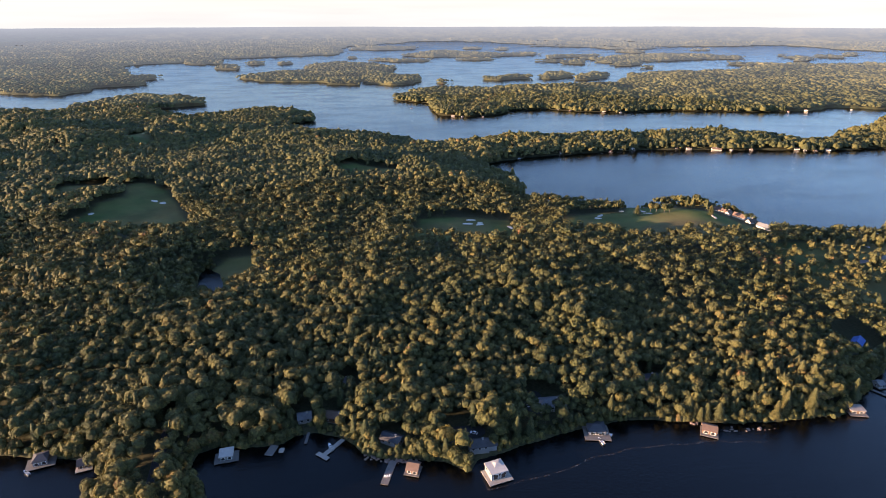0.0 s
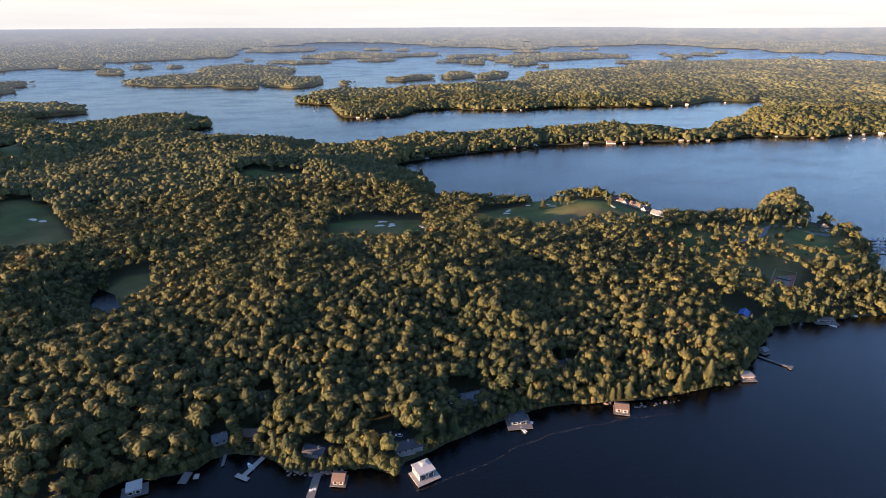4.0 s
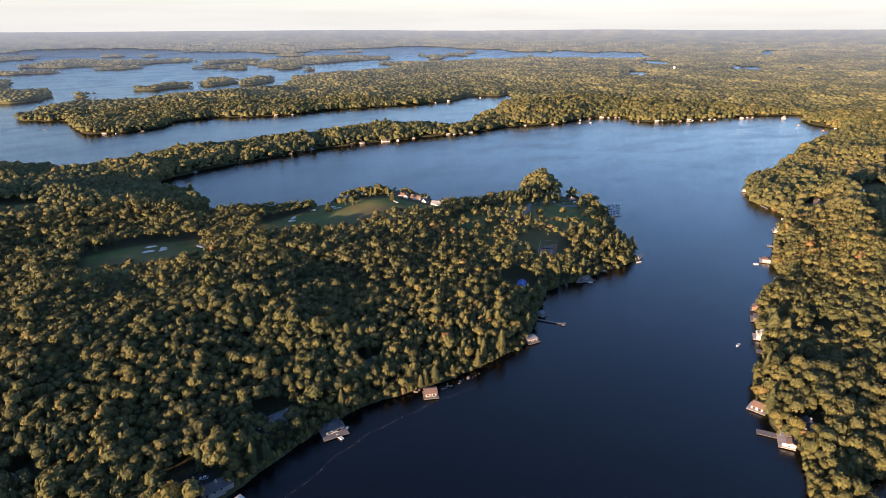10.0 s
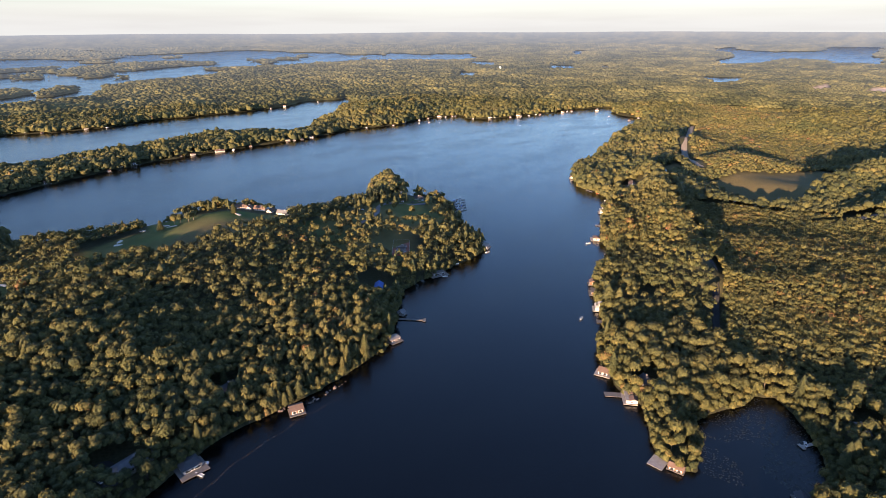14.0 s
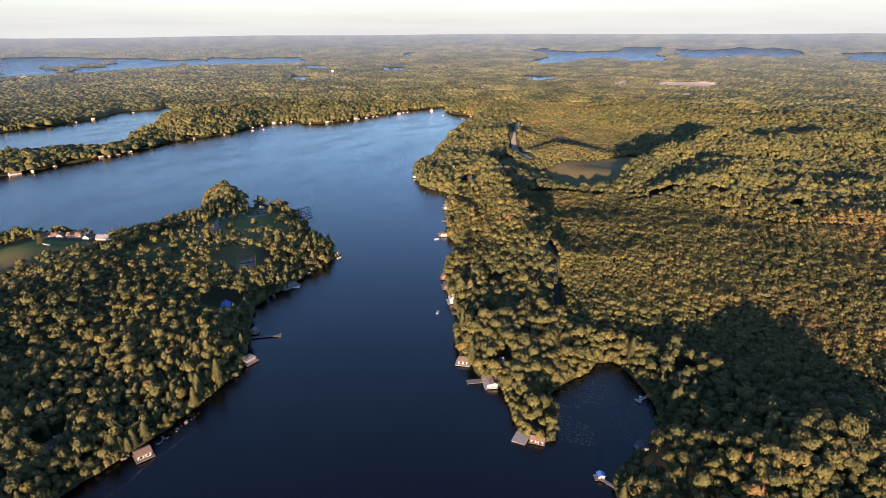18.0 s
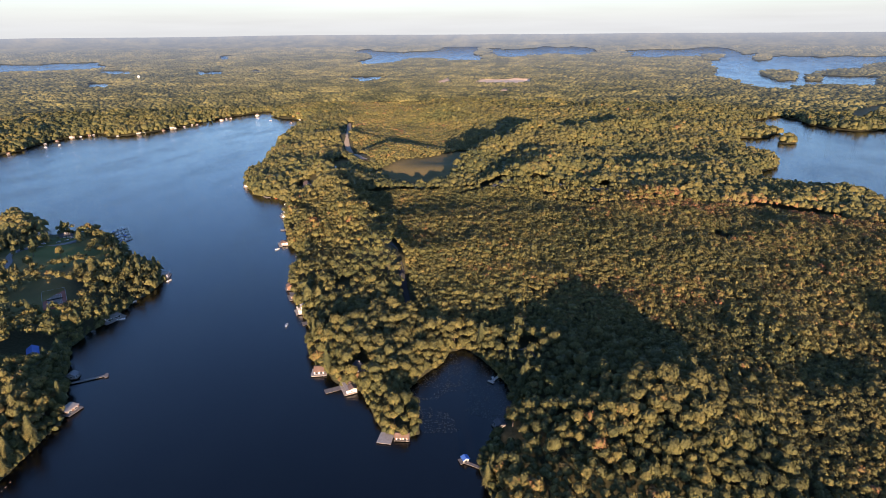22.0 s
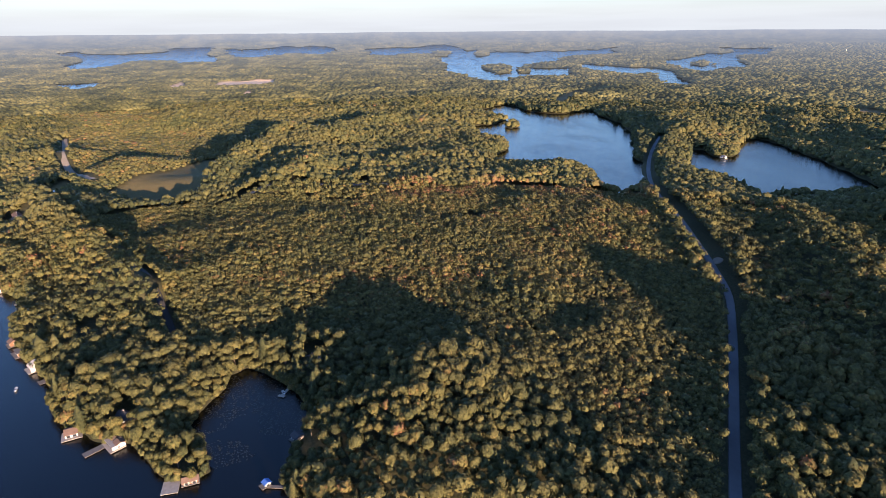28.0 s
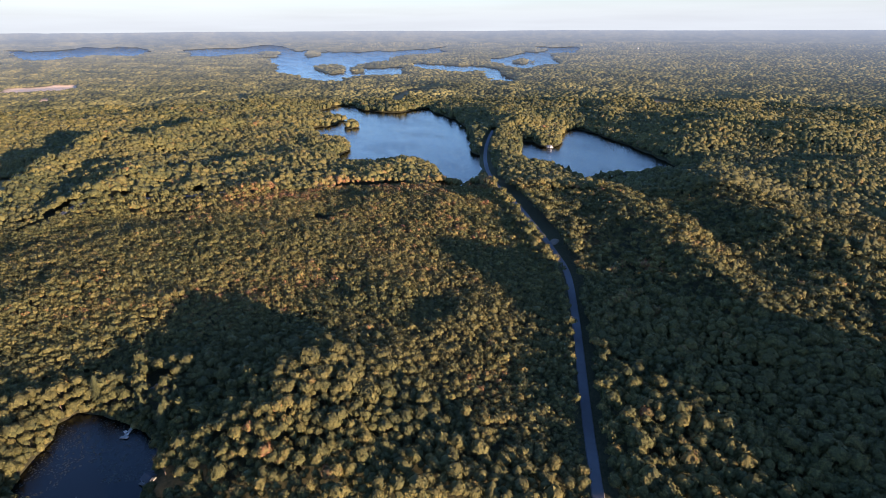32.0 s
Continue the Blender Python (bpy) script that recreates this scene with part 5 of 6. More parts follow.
def patch(name, at, rx, ry, heading, mat, label, category, kind="structure", lift=0.35, seed=1):
    """An uneven patch lying on the ground: a bunker, a yard."""
    rng = np.random.default_rng(seed)
    n = 22
    a = np.arange(n) * 2 * np.pi / n
    wob = 1 + 0.18 * np.sin(a * 2 + rng.uniform(0, 6)) + 0.10 * np.sin(a * 3 + rng.uniform(0, 6))
    c, s = math.cos(radians(heading)), math.sin(radians(heading))
    rings = []
    for q, dz in ((1.06, -0.5), (1.0, 0.0), (0.55, 0.02)):
        u, v_ = rx * wob * q * np.cos(a), ry * wob * q * np.sin(a)
        x, y = at[0] + u * c - v_ * s, at[1] + u * s + v_ * c
        rings.append(np.column_stack([x, y, ground_at(x, y) + lift + dz]))
    mid = np.array([[at[0], at[1], height_of(*at) + lift]])
    v = np.concatenate(rings + [mid])
    f = []
    for r in (0, 1):
        for k in range(n):
            k2 = (k + 1) % n
            f += [(r * n + k, r * n + k2, (r + 1) * n + k2), (r * n + k, (r + 1) * n + k2, (r + 1) * n + k)]
    f += [(2 * n + k, 2 * n + (k + 1) % n, 3 * n) for k in range(n)]
    o = new(name, mesh_from(name, v, np.array(f), mat, (), True))
    return tagged(o, label, category, kind=kind) if kind else tagged(o, label, category)


# ---- the wooded peninsula: boathouses, docks, cottages ----
big = boathouse((30, 255), -69 - 90, 12.0, 11.5, 4.4, "flat", 0.3, M_GREYWALL, M_ROOFPALE, M_DECKPALE,
                "large grey boathouse with a broad pale flat roof", 4.0, 3.2)
part("roof_lantern", hip(4.5, 4.5, 6.1, 0.6, 0.3), M_ROOFPALE, big, at=(-1.6, -2.2, -0.45))
dock((-31, 256), -101 - 90, 4.5, 19.0, 0, M_DECK, "long grey swimming dock with chairs")
for k in range(3):
    chair(tuple(np.array((-32, 252)) + np.array((k * 1.3 - 1.0, 0.3 * k))), 160, 0.75)
boathouse((-17, 258), -103 - 90, 8.0, 9.0, 2.6, "gable", 2.0, M_BROWNWALL, M_ROOFBROWN, None, "small brown boathouse with a pitched shingle roof", 2.0, 1.6)
dock((-66, 277), -124 - 90, 3.0, 16.0, 9.0, M_DECKPALE, "pale L-shaped dock beside the wooded bank")
boat((-68, 277), 30, 7.0, M_HULLW, "white runabout tied to an L-shaped dock")
boathouse((-128, 269), -75 - 90, 9.0, 9.0, 2.6, "flat", 0.3, M_GREYWALL, M_ROOFPALE, M_DECK, "low grey boathouse with a pale flat roof", 2.5, 4.0)
dock((-103, 274), -101 - 90, 5.0, 9.0, 0, M_DECK, "short grey dock below the trees")
dock((-97, 274), -90 - 90, 3.0, 4.0, 0, M_DECKPALE, "small floating swim platform")
dock((-84, 285), -90 - 90, 1.8, 10.0, 0, M_DECK, "narrow wooden jetty below a grey cottage")
boathouse((-235, 265), -66 - 90, 9.0, 10.0, 2.8, "hip", 2.0, M_GREYWALL, M_ROOFDARK, M_DECK, "dark-roofed boathouse with grey decks", 3.0, 5.0)
boathouse((-208, 262), -67 - 90, 7.0, 8.0, 2.5, "gable", 1.8, M_BROWNWALL, M_ROOFDARK, M_DECKPALE, "small dark boathouse with a pale dock", 3.0, 2.0)
boat((-238, 256), 60, 5.5, M_HULLW, "white dinghy lying off a dock")
boathouse((96, 292), -93 - 90, 13.0, 12.0, 2.6, "hip", 1.5, M_GREYWALL, M_ROOFDARK, M_DECK, "wide dark grey boathouse with broad weathered decks", 6.0, 3.5)
boat((102, 289), 60, 7.0, M_HULLW, "white motorboat moored beside a grey boathouse")
boat((97, 282), 20, 6.0, M_HULLW, "white launch lying at a dock")
boathouse((167, 291), -112 - 90, 10.0, 9.0, 2.6, "gable", 1.6, M_BROWNWALL, M_ROOFBROWN, M_DECK, "brown shingled boathouse below tall pines", 3.0, 1.5)
boathouse((272, 311), -97 - 90, 11.0, 8.0, 2.2, "flat", 0.3, M_BROWNWALL, M_DECKPALE, M_DECK, "low brown boathouse with a flat deck roof", 3.5, 1.5)
dock((305, 327), -53 - 90, 2.4, 24.0, 6.0, M_DECK, "long grey jetty with a cross head")
boathouse((307, 339), -76 - 90, 6.0, 7.0, 2.4, "gable", 1.5, M_GREYWALL, M_ROOFGREY, M_DECK, "little grey boathouse beside a long jetty", 1.5, 1.0)
cottage((21, 274), 11, 14, 9, 4.6, "gable", 2.6, M_GREYWALL, M_ROOFDARK, "grey lakeside cottage with white-framed windows", True, wing=6)
patch("parking_yard", (10, 285), 13, 9, 20, M_LANE, "dark asphalt yard among the trees", "yard", seed=2)
car((19, 286), 70, M_CARW, "white car parked beside a cottage")
patch("parking_yard", (59, 317), 10, 9, 60, M_LANE, "dark asphalt turning place in the woods", "yard", seed=3)
cottage((71, 313), 9, 22, 12, 4.0, "hip", 2.6, M_GREYWALL, M_ROOFGREY, "long grey-roofed house in the woods", True, wing=7)
car((56, 313), 10, M_CARW, "white car in front of a long house")
cottage((144, 340), 10, 15, 9, 4.0, "gable", 2.6, M_BROWNWALL, M_ROOFDARK, "dark cottage hidden among pines")
cottage((-69, 301), -11, 15, 9, 3.4, "gable", 2.2, M_BROWNWALL, M_ROOFBROWN, "brown-roofed cottage above the water")
cottage((-89, 301), 16, 10, 9, 3.2, "gable", 2.2, M_GREYWALL, M_ROOFGREY, "small grey cottage behind a jetty")
cottage((-31, 280), -23, 15, 9, 3.4, "gable", 2.2, M_GREYWALL, M_ROOFDARK, "dark-roofed cottage under the trees at the rocks")
cottage((-69, 335), 20, 9, 8, 3.2, "gable", 2.2, M_GREYWALL, M_ROOFGREY, "grey cottage up the slope in a glade")

# ---- the point with the club ----
tarp = cottage((324, 388), 45, 14, 9, 4.2, "gable", 2.4, M_GREYWALL, M_ROOFBLUE, "house roofed with a bright blue tarpaulin", False)
court = thing("tennis_court", "fenced hard tennis court with a red surround", "tennis court", *(403, 441), height_of(*(403, 441)) + 0.5, 45)
part("surround", boxes((-18.3, 18.3, -9.2, 9.2, -2.5, 0.0)), M_COURTRED, court)
part("playing_surface", boxes((-11.9, 11.9, -5.5, 5.5, 0.0, 0.02)), M_COURT, court)
part("lines", boxes(*[(x - 0.05, x + 0.05, -5.4, 5.4, 0.02, 0.03) for x in (-11.85, -6.4, 6.4, 11.85)], *[(-11.85, 11.85, y - 0.05, y + 0.05, 0.02, 0.034) for y in (-5.4, -4.1, 4.1, 5.4)]), M_TRIM, court)
part("net", boxes((-0.03, 0.03, -6.2, 6.2, 0.05, 1.0)), M_RUBBER, court)
for k in range(13):
    for sy in (-9.2, 9.2):
        part("fence_post", boxes((-18.3 + k * 3.05 - 0.05, -18.3 + k * 3.05 + 0.05, sy - 0.05, sy + 0.05, 0, 3.2)), M_STEEL, court)
part("fence_rail", boxes((-18.3, 18.3, -9.24, -9.16, 3.15, 3.23), (-18.3, 18.3, 9.16, 9.24, 3.15, 3.23), (-18.34, -18.26, -9.2, 9.2, 3.15, 3.23), (18.26, 18.34, -9.2, 9.2, 3.15, 3.23)), M_STEEL, court)
boathouse((392, 375), -107 - 90, 16.0, 7.0, 2.4, "flat", 0.3, M_GREYWALL, M_DECK, M_DECK, "low grey boathouse with a wide flat deck", 5.0, 4.0)
boat((393, 367), 40, 6.5, M_HULLW, "white motorboat beside a wide deck")
dock((361, 384), -114 - 90, 6.0, 6.0, 0, M_DECK, "square grey dock in a shaded cove")
boat((364, 382), 70, 6.0, M_HULLW, "white boat in a shaded cove")
dock((437, 385), -90 - 90, 2.0, 12.0, 0, M_DECK, "narrow jetty below the pines")
boat((425, 380), 60, 6.5, M_HULLW, "white launch at a narrow jetty")
boathouse((484, 388), -69 - 90, 11.0, 10.0, 3.2, "flat", 0.3, M_WHITE, M_DECKPALE, M_DECKPALE, "white boathouse with a flat roof at the tip of the point", 2.0, 2.0)
boat((475, 377), 80, 6.0, M_HULLW, "white boat moored off the point")
for k in range(5):
    a, b = np.array((598, 534), float), np.array((562, 499), float)
    p = a + (b - a) * k / 4
    dock(tuple(p + np.array((8, 2))), -10 - 90, 2.0, 22.0, 0, M_DECKPALE, "floating finger dock of a small marina", "marina docks")
    for j in range(3):
        boat(tuple(p + np.array((2 + j * 7.0, 5.5))), 36 - 90 + 12 * (j - 1), 7.6 + 0.6 * ((k + j) % 3), (M_HULLW, M_HULLWOOD, M_HULLW, M_HULLW)[(k + j) % 4],
             ("white motorboat berthed at a finger dock", "varnished wooden launch berthed at a finger dock", "white motorboat berthed at a finger dock", "white motorboat berthed at a finger dock")[(k + j) % 4],
             M_AWNBLUE if (k + j) % 5 == 0 else None)
for at, hd, w, d, h, mat, lab in (  # size of each wing
                                  ((364, 724), -40, 26, 11, 5.0, M_ROOFBROWN, "cream clubhouse wing with a brown roof"),
                                  ((382, 702), -60, 24, 12, 6.0, M_ROOFBROWN, "cream gabled clubhouse above the fairway"),
                                  ((373, 713), -40 + 90, 20, 12, 4.6, M_ROOFBROWN, "brown-roofed cross wing of the clubhouse"),
                                  ((388, 683), -60 + 90, 20, 12, 4.6, M_ROOFBROWN, "brown-roofed link between club buildings"),
                                  ((394, 662), -65, 30, 13, 5.5, M_ROOFGREY, "long cream lodge with a grey roof"),
                                  ((565, 612), -31, 18, 12, 4.5, M_ROOFPALE, "pale-roofed hall on the point"),
                                  ((527, 666), -11, 18, 9, 4.0, M_ROOFGREY, "cream lodge among shore trees"),
                                  ((453, 684), -39, 16, 9, 4.0, M_ROOFGREY, "cream guest house near the shore"),
                                  ((562, 576), -39, 18, 10, 3.6, M_ROOFDARK, "grey-roofed store beside a parking place")):
    cottage(at, hd, w * 0.62, d * 0.72, h * 0.55, "gable", 3.2, M_CREAM, mat, lab, True, "buildings of the club", wing=5)
for k, (at, hd) in enumerate((((559, 563), 20), ((549, 560), 30), ((528, 571), 10), ((537, 560), 60), ((463, 580), 40))):
    car(at, hd, M_CARW if k % 2 == 0 else M_CARD, "white car on the club drive" if k % 2 == 0 else "dark car on the club drive")
for k, (at, rx, ry) in enumerate((((35, 682), 9, 5), ((46, 672), 8, 4), ((203, 701), 10, 5), ((238, 726), 9, 5), ((264, 724), 10, 5), ((267, 710), 9, 4), ((-390, 743), 8, 5),
                                  ((-377, 738), 8, 5), ((-447, 691), 8, 4), ((343, 686), 9, 4), ((82, 656), 8, 4), ((197, 690), 9, 4), ((31, 668), 10, 5), ((45, 666), 8, 4))):
    patch("sand_bunker", at, rx * 0.55, ry * 0.6, 30 * k, M_SANDPIT, "pale sand bunker in a mown fairway", "bunker", "", 0.3, 20 + k)

# ---- the east shore ----
E_OUT = 125 - 90
boathouse((344, 164), E_OUT + 70, 8.2, 9.5, 2.4, "gable", 1.7, M_WHITE, M_ROOFBROWN, M_DECKPALE, "white gabled boathouse glowing in the evening sun", 3.0, 3.0)
terraced = boathouse((327, 135), E_OUT, 13, 9, 2.2, "flat", 0.3, M_WHITE, M_DECKPALE, M_DECKPALE, "wide white boathouse with two gabled roofs and terraces", 2.5, 2.0)
for sx in (-3.4, 3.6):
    part("roof_gable", gable(4.6, 5.0, 3.4, 1.3, 0.4), M_ROOFBROWN, terraced, "brown shingled gable", at=(sx, -1.2, 0.0))
    part("gable_room", boxes((sx - 2.1, sx + 2.1, -3.4, 1.0, 2.4, 3.5)), M_WHITE, terraced)
dock((324, 146), 126 - 90, 5.0, 12.0, 0, M_DECK, "grey dock beside a white boathouse")
boathouse((283, 86), -173 - 90, 10, 5.5, 2.0, "gable", 1.2, M_BROWNWALL, M_ROOFBROWN, M_DECK, "low brown boathouse at the tip of the wooded point", 1.2, 1.0)
dock((281, 96), 90 - 90, 10.0, 9.0, 0, M_DECKPALE, "broad pale dock at the tip of the point")
boathouse((433, 216), E_OUT, 10, 9, 2.6, "hip", 1.8, M_WHITE, M_ROOFPALE, M_DECKPALE, "white boathouse with a pale hipped roof", 3.0, 2.0, True)
dock((413, 203), E_OUT, 6, 8, 0, M_DECK, "small brown dock under the trees")
boathouse((460, 235), E_OUT, 12, 9, 2.6, "flat", 0.3, M_BROWNWALL, M_DECK, M_DECK, "brown boathouse with a flat sun deck", 3.0, 2.0)
boathouse((477, 247), E_OUT, 8, 8, 2.8, "gable", 1.8, M_BROWNWALL, M_ROOFBROWN, M_DECK, "small brown boathouse below tall trees", 2.0, 1.5)
boathouse((593, 307), E_OUT, 11, 9, 2.4, "hip", 1.5, M_CREAM, M_ROOFBROWN, M_DECKPALE, "cream boathouse with a broad deck", 4.0, 3.0)
boathouse((694, 353), E_OUT, 12, 9, 2.6, "hip", 1.7, M_WHITE, M_ROOFGREY, M_DECKPALE, "white boathouse with a long terrace", 3.0, 2.0, True)
dock((641, 330), E_OUT, 5, 8, 0, M_DECKPALE, "pale swimming dock on the east shore")
dock((559, 273), E_OUT, 3, 10, 0, M_DECKPALE, "narrow pale jetty beneath the trees")
boathouse((778, 391), E_OUT - 30, 12, 9, 3.0, "gable", 2.0, M_WHITE, M_ROOFGREY, M_DECKPALE, "white boathouse in the cove", 3.0, 3.0)
dock((779, 421), E_OUT - 60, 3, 14, 0, M_DECKPALE, "pale jetty in the cove")
boathouse((798, 445), E_OUT - 60, 10, 8, 2.6, "flat", 0.3, M_GREYWALL, M_DECK, M_DECKPALE, "low boathouse in the cove with a deck roof", 3.0, 2.0)
boathouse((834, 483), E_OUT, 11, 9, 3.0, "hip", 2.0, M_CREAM, M_ROOFBROWN, M_DECKPALE, "cream boathouse at the wooded headland", 3.0, 2.0)
for at, hd, hull in (((407, 219), 100, M_HULLW), ((576, 308), 60, M_HULLW), ((776, 404), 30, M_HULLWOOD), ((493, 249), 90, M_HULLW), ((750, 378), 80, M_HULLW)):
    boat(at, hd, 6.0, hull, "small boat floating off the east shore")
cottage((399, 174), E_OUT, 12, 9, 4.0, "gable", 2.6, M_GREYWALL, M_ROOFBROWN, "cottage with a sunlit roof among the trees")
cottage((347, 133), E_OUT + 20, 13, 9, 3.6, "gable", 2.6, M_WHITE, M_ROOFDARK, "dark-roofed cottage behind the boathouses")
cottage((819, 372), 30, 22, 12, 4.0, "gable", 2.6, M_CREAM, M_ROOFBROWN, "long house with a brown roof by the cove", True, wing=9)
cottage((880, 351), 20, 20, 10, 3.6, "gable", 2.2, M_WHITE, M_ROOFPALE, "white house beside the meadow road", True)
cottage((846, 427), 40, 12, 9, 3.6, "gable", 2.4, M_GREYWALL, M_ROOFDARK, "dark cottage on the wooded headland")
cottage((384, 15), 30, 14, 9, 3.4, "hip", 2.2, M_GREYWALL, M_ROOFGREY, "grey cottage in the shade above the pond")
dock((359, 34), 148 - 90, 2.2, 14, 5.0, M_DECKPALE, "pale L-shaped jetty in the lily pond")
boat((356, 37), 110, 5.5, M_HULLW, "white pontoon boat at the pond jetty")
boathouse((305, 28), 124 - 90, 6.5, 7, 2.2, "gable", 1.2, M_GREYWALL, M_ROOFDARK, M_DECK, "grey boathouse on the pond's shaded bank", 2.0, 0.8)
boathouse((270, 45), 121 - 90, 3.6, 4.2, 1.8, "gable", 0.8, M_GREYWALL, M_ROOFBLUE, M_DECK, "little boathouse with a bright blue roof", 2.5, 1.0)
dock((267, 40), -108 - 90, 2.0, 9, 0, M_DECK, "short jetty beside a blue-roofed boathouse")

# ---- houses far along the shores ----
far_a = cottage((542, 1132), -9, 14, 8, 4.0, "gable", 2.8, M_CREAM, M_ROOFBROWN, "pale lakeside house with a brown roof", True, "houses on the far shores", wing=8, detail=False)
far_b = boathouse((378, 1135), -105 - 90, 11, 8, 3.0, "hip", 2.0, M_WHITE, M_ROOFGREY, M_DECKPALE, "white boathouse on the far shore", 3.0, 3.0)
far_c = boathouse((230, 1098), -97 - 90, 10, 8, 2.8, "gable", 2.0, M_BROWNWALL, M_ROOFBROWN, M_DECKPALE, "brown boathouse on the far shore", 3.0, 3.0)
FAR_P1 = [(144, 1065), (333, 1127), (353, 1135), (424, 1158), (474, 1154), (493, 1143), (580, 1142), (621, 1144), (708, 1139), (726, 1138), (745, 1136), (767, 1133), (947, 1148), (1016, 1122), (1059, 1129), (1125, 1136), (1162, 1138), (1204, 1138), (1223, 1128), (1240, 1119), (1271, 1008)]
FAR_EAST = [(1301, 1012), (1336, 984), (1363, 979), (1396, 963), (1436, 951), (1510, 923), (1544, 927), (1558, 920), (1605, 863), (1533, 784), (1500, 707)]
FAR_HEAD = [(26, 1575), (53, 1569), (108, 1569), (301, 1718), (339, 1710), (368, 1683), (454, 1650), (504, 1649), (673, 1699), (723, 1703), (819, 1699), (986, 1660), (1038, 1666), (1189, 1694), (1338, 1713), (202, 2594), (453, 2637), (-3, 2446)]
rng_far = random.Random(5)
for k, p in enumerate(FAR_P1 + FAR_EAST + FAR_HEAD):
    face = math.degrees(math.atan2(CY - p[1], CX - p[0])) - 90 + rng_far.uniform(-25, 25)
    p = (p[0] - (p[0] - CX) * 0.011, p[1] - (p[1] - CY) * 0.011)
    if k % 3 == 0:
        copy_thing(far_b, pose(p[0], p[1], 0, 0, 0, face) @ Matrix.Scale(0.5, 4))
    elif k % 3 == 1:
        copy_thing(far_c, pose(p[0], p[1], 0, 0, 0, face) @ Matrix.Scale(0.6, 4))
    else:
        q = (p[0] + (p[0] - CX) * 0.006, p[1] + (p[1] - CY) * 0.006)
        copy_thing(far_a, pose(q[0], q[1], max(height_of(*q), 0.3) + 0.3, 0, 0, face + 180) @ Matrix.Scale(0.55, 4))
for p in [(1078, 1090), (1106, 1080), (1200, 1127), (1235, 1102), (1229, 1031), (1281, 1005), (1357, 963), (1415, 952), (1634, 876), (1540, 699)]:
    copy_thing(far_b, pose(p[0], p[1], 0, 0, 0, math.degrees(math.atan2(CY - p[1], CX - p[0])) - 90) @ Matrix.Scale(0.5, 4))
cottage((1388, -1051), 25, 34, 16, 5.0, "gable", 3.0, M_WHITE, M_ROOFPALE, "long pale-roofed building beside the highway", False, "houses on the far shores", wing=12)
cottage((1585, -423), 60, 18, 11, 5.0, "gable", 3.0, M_WHITE, M_ROOFBROWN, "house on the shore of the west lake", True, "houses on the far shores")
copy_thing(far_b, pose(*(915, -760), 0, 0, 0, 200))


def water_tower(at, label, size=1.0):
    z = height_of(*at)
    o = thing("water_tower", label, "water tower", at[0], at[1], z)
    o.scale = (size, size, size)
    part("column", cylinder(4.0, 0, 26, 14, 0.8), M_WHITE, o)
    bm = bmesh.new()
    bmesh.ops.create_uvsphere(bm, u_segments=18, v_segments=10, radius=9.0)
    bmesh.ops.scale(bm, vec=(1, 1, 0.75), verts=bm.verts[:])
    part("tank", bm, M_WHITE, o, at=(0, 0, 30))
    part("hatch", cylinder(1.2, 36.4, 37.6, 10), M_STEEL, o)


water_tower((2491, 1908), "white water tower rising over the woods", 0.7)
water_tower((2855, -3113), "distant white water tower over the woods", 0.45)

# ---- boats under way, foam lines, lilies, rocks ----
boat((-91, 1720), 100, 9.0, M_HULLW, "white motorboat crossing the big lake")


def foam_material():
    m, n, l, b = material("thin_foam", 0.6, 0.3)
    b.inputs["Base Color"].default_value = (0.24, 0.20, 0.16, 1)
    f = fnoise(n, l, 0.35, 5, 0.75)
    l.new(ramp(n, l, f, [(0.46, (0, 0, 0)), (0.74, (0.42, 0.42, 0.42))]), b.inputs["Alpha"])
    return m


M_FOAM = foam_material()


def foam(line, half, label, seed):
    p = np.array(line, float)
    d = np.concatenate([[0], np.cumsum(np.hypot(*np.diff(p, axis=0).T))])
    k = np.arange(0, d[-1], 2.0)
    c = np.stack([np.interp(k, d, p[:, 0]), np.interp(k, d, p[:, 1])], 1)
    c += np.stack([fbm(k, k * 0, 25, 3, seed) - 0.5, fbm(k, k * 0 + 50, 25, 3, seed + 1) - 0.5], 1) * 6
    t = np.gradient(c, axis=0)
    t /= np.linalg.norm(t, axis=1)[:, None] + 1e-9
    nrm = np.stack([-t[:, 1], t[:, 0]], 1)
    w = half * (0.4 + 1.2 * fbm(k, k * 0 + 9, 14, 2, seed + 2))[:, None]
    v = np.stack([np.column_stack([c - nrm * w, np.full(len(c), 0.05)]), np.column_stack([c + nrm * w, np.full(len(c), 0.05)])], 1).reshape(-1, 3)
    i = np.arange(len(c) - 1) * 2
    o = new("foam_streak", mesh_from("foam_streak", v, np.stack([i, i + 2, i + 3, i + 1], 1)[:, ::-1], M_FOAM))
    tagged(o, label, "foam", kind="stuff")


foam([(24, 243), (34, 246), (49, 251), (68, 258), (88, 267), (111, 276), (130, 279), (154, 281), (182, 283), (200, 283)], 0.55, "thin broken foam line along the shore", 3)
foam([(1039, 727), (899, 623), (776, 528), (706, 476)], 1.0, "fading boat wake on the bay", 5)
foam([(1019, 671), (937, 609), (863, 542)], 1.0, "fading boat wake curving over the bay", 6)
foam([(-157, 1670), (-121, 1661), (-23, 1582)], 2.0, "wake trailing a motorboat", 7)


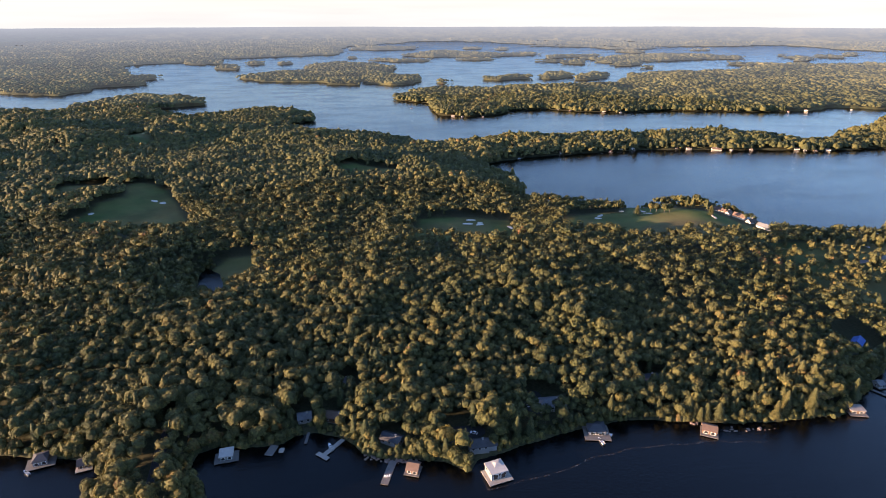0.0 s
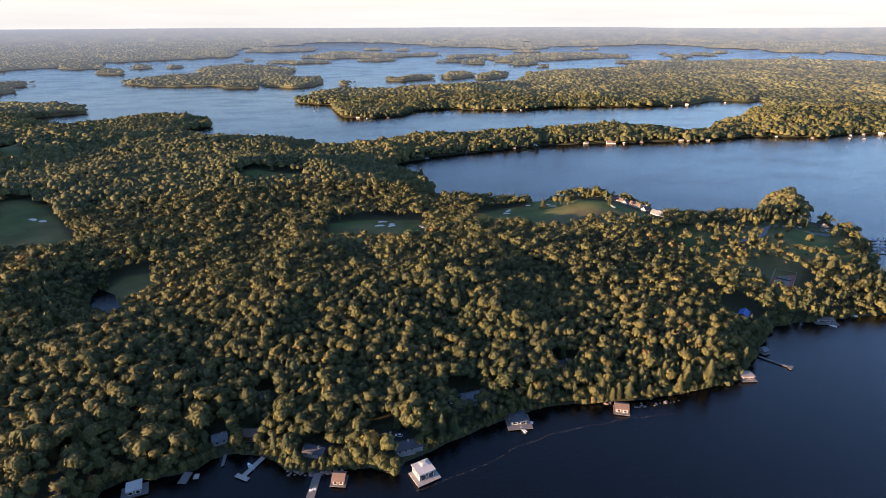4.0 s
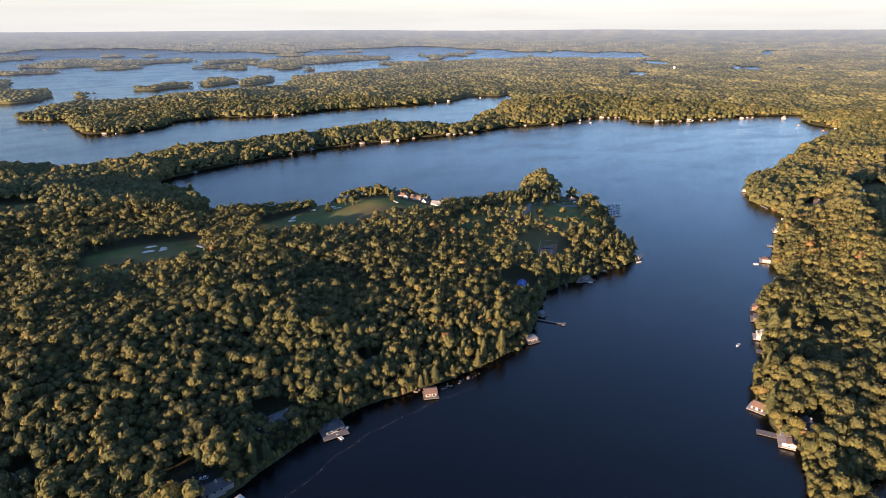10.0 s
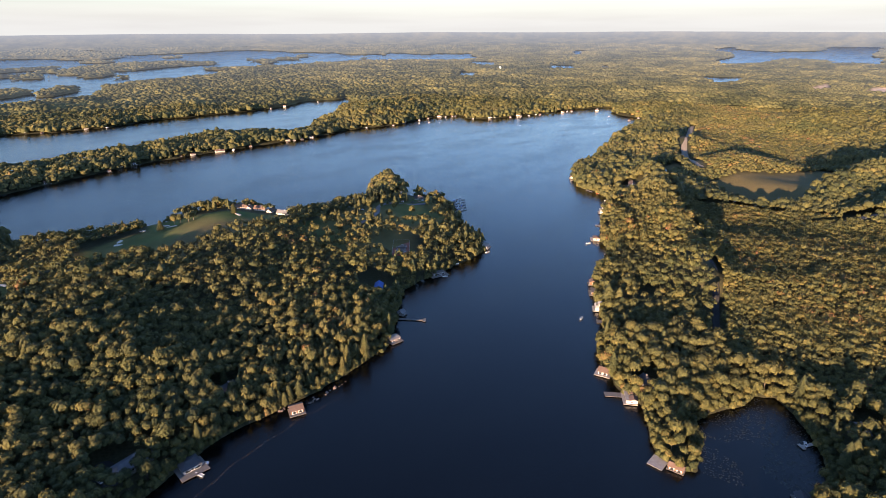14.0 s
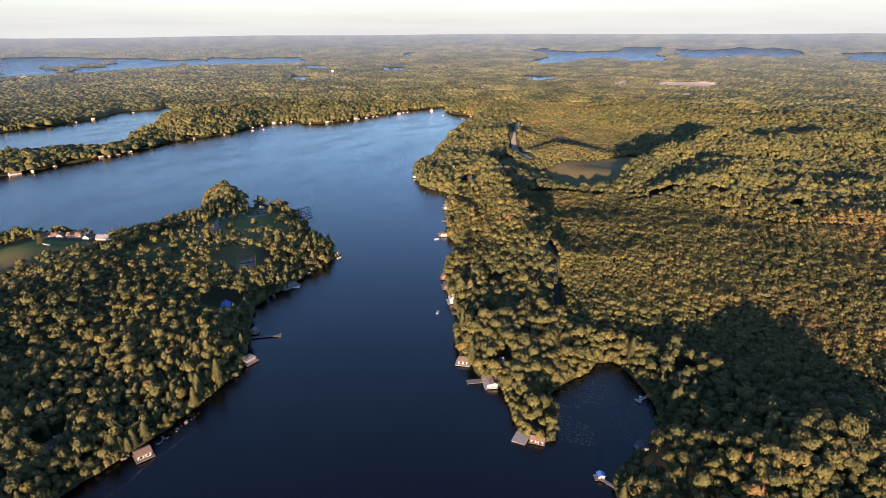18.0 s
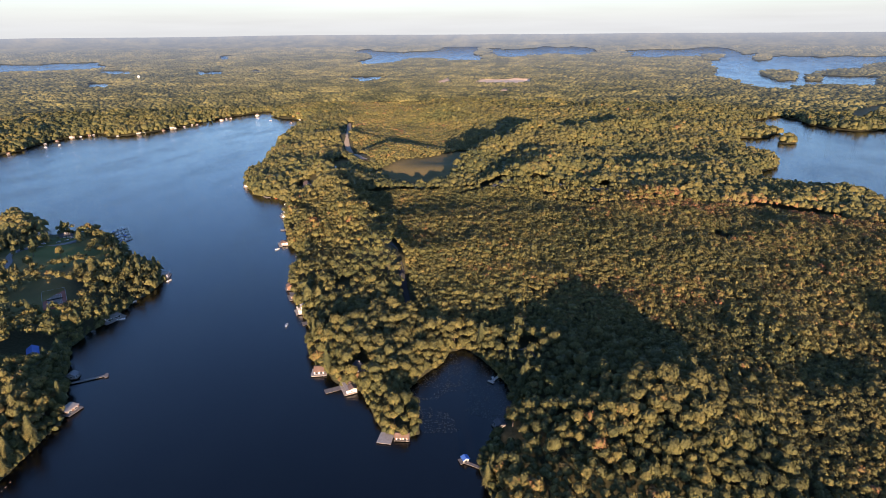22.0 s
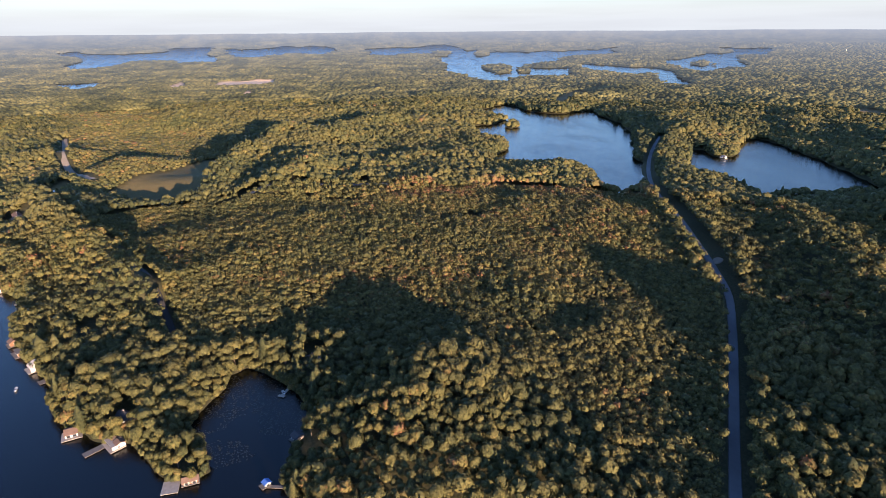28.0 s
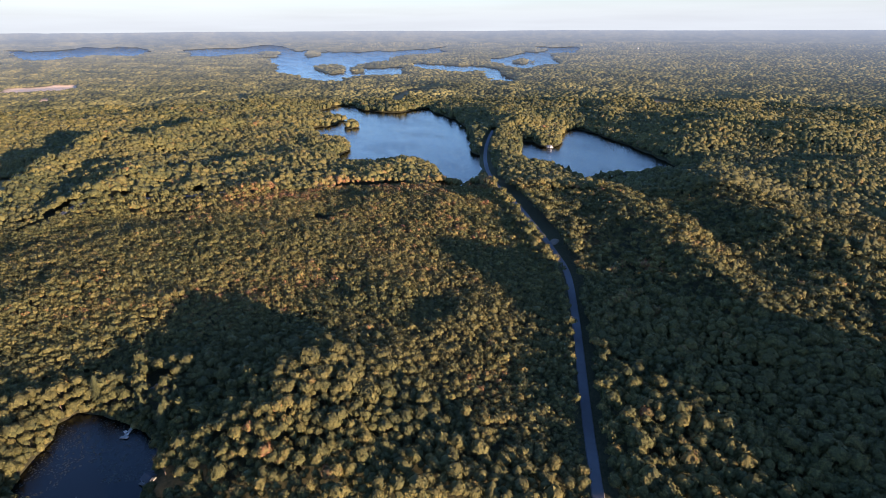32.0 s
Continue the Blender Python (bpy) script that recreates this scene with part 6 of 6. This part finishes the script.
def lilies():
    rng = np.random.default_rng(12)
    pond = np.array(SHORE_POND[1:15], float)
    lo, hi = pond.min(0), pond.max(0)
    x, y = rng.uniform(lo[0], hi[0], 9000), rng.uniform(lo[1], hi[1], 9000)
    s = shore_distance(x, y)
    ok = (poly_distance(x, y, SHORE_POND[1:15], 50) > 1) & (s < -1.5) & (fbm(x, y, 16, 3, 91) + np.clip(0.12 + s * 0.004, -0.2, 0.12) > 0.52)
    x, y = x[ok][:1400], y[ok][:1400]
    n = 7
    a = np.arange(n) * 2 * np.pi / n
    r = rng.uniform(0.2, 0.6, len(x))[:, None]
    v = np.stack([x[:, None] + r * np.cos(a), y[:, None] + r * np.sin(a) * 0.9, np.full((len(x), n), 0.03)], 2).reshape(-1, 3)
    k = (np.arange(len(x)) * n)[:, None]
    f = np.concatenate([k + [0, j, j + 1] for j in range(1, n - 1)])
    m, nn, l, b = material("lily_pads", 0.5, 0.4)
    l.new(mixc(nn, l, fnoise(nn, l, 0.2, 3), (0.020, 0.026, 0.016), (0.040, 0.036, 0.022)), b.inputs["Base Color"])
    tagged(new("lily_pads", mesh_from("lily_pads", v, f, m)), "patchy lily pads on a dark pond", "water lilies", kind="stuff")


lilies()


def rocks(line, count, seed, label):
    rng = np.random.default_rng(seed)
    tv, tf = ico(2)
    p = np.array(line, float)
    u = rng.uniform(0, len(p) - 1.001, count)
    i = u.astype(int)
    c = p[i] + (p[i + 1] - p[i]) * (u - i)[:, None] + rng.normal(0, 1.2, (count, 2))
    r = rng.uniform(0.3, 0.9, count)
    v = tv[None] * r[:, None, None] * rng.uniform(0.75, 1.2, (count, len(tv), 1)) * np.array([1.2, 1.0, 0.7])
    v[:, :, 0] += c[:, :1]
    v[:, :, 1] += c[:, 1:]
    v[:, :, 2] += 0.25
    f = (tf[None] + (np.arange(count) * len(tv))[:, None, None]).reshape(-1, 3)
    tagged(new("shore_rocks", mesh_from("shore_rocks", v.reshape(-1, 3), f, M_ROCK)), label, "rocks", kind="stuff")


rocks([(-47, 270), (-40, 268), (-31, 266), (-23, 265), (-16, 265)], 70, 3, "pink granite boulders along the bank")
rocks([(-178, 239), (-173, 241), (-167, 244)], 20, 4, "pale boulders at the wooded tip")
rocks([(159, 300), (174, 293), (192, 293), (207, 293)], 40, 5, "low granite rocks below the pines")

for k, at in enumerate(((279, 713), (294, 708), (340, 690), (273, 717), (286, 704), (250, 700), (490, 547), (499, 522), (445, 571), (467, 570), (463, 526))):
    zz = height_of(*at)
    single_tree(at[0], at[1], zz, zz + 3, 4.2 + 0.4 * (k % 3), 7.5, 15.0, 0.3 + 0.12 * (k % 4), k % 3 == 2, 500 + k)
patch("lay_by", (461, -390), 9, 4, 120, M_GRAVEL, "pale gravel lay-by beside the highway", "lay-by", seed=31)
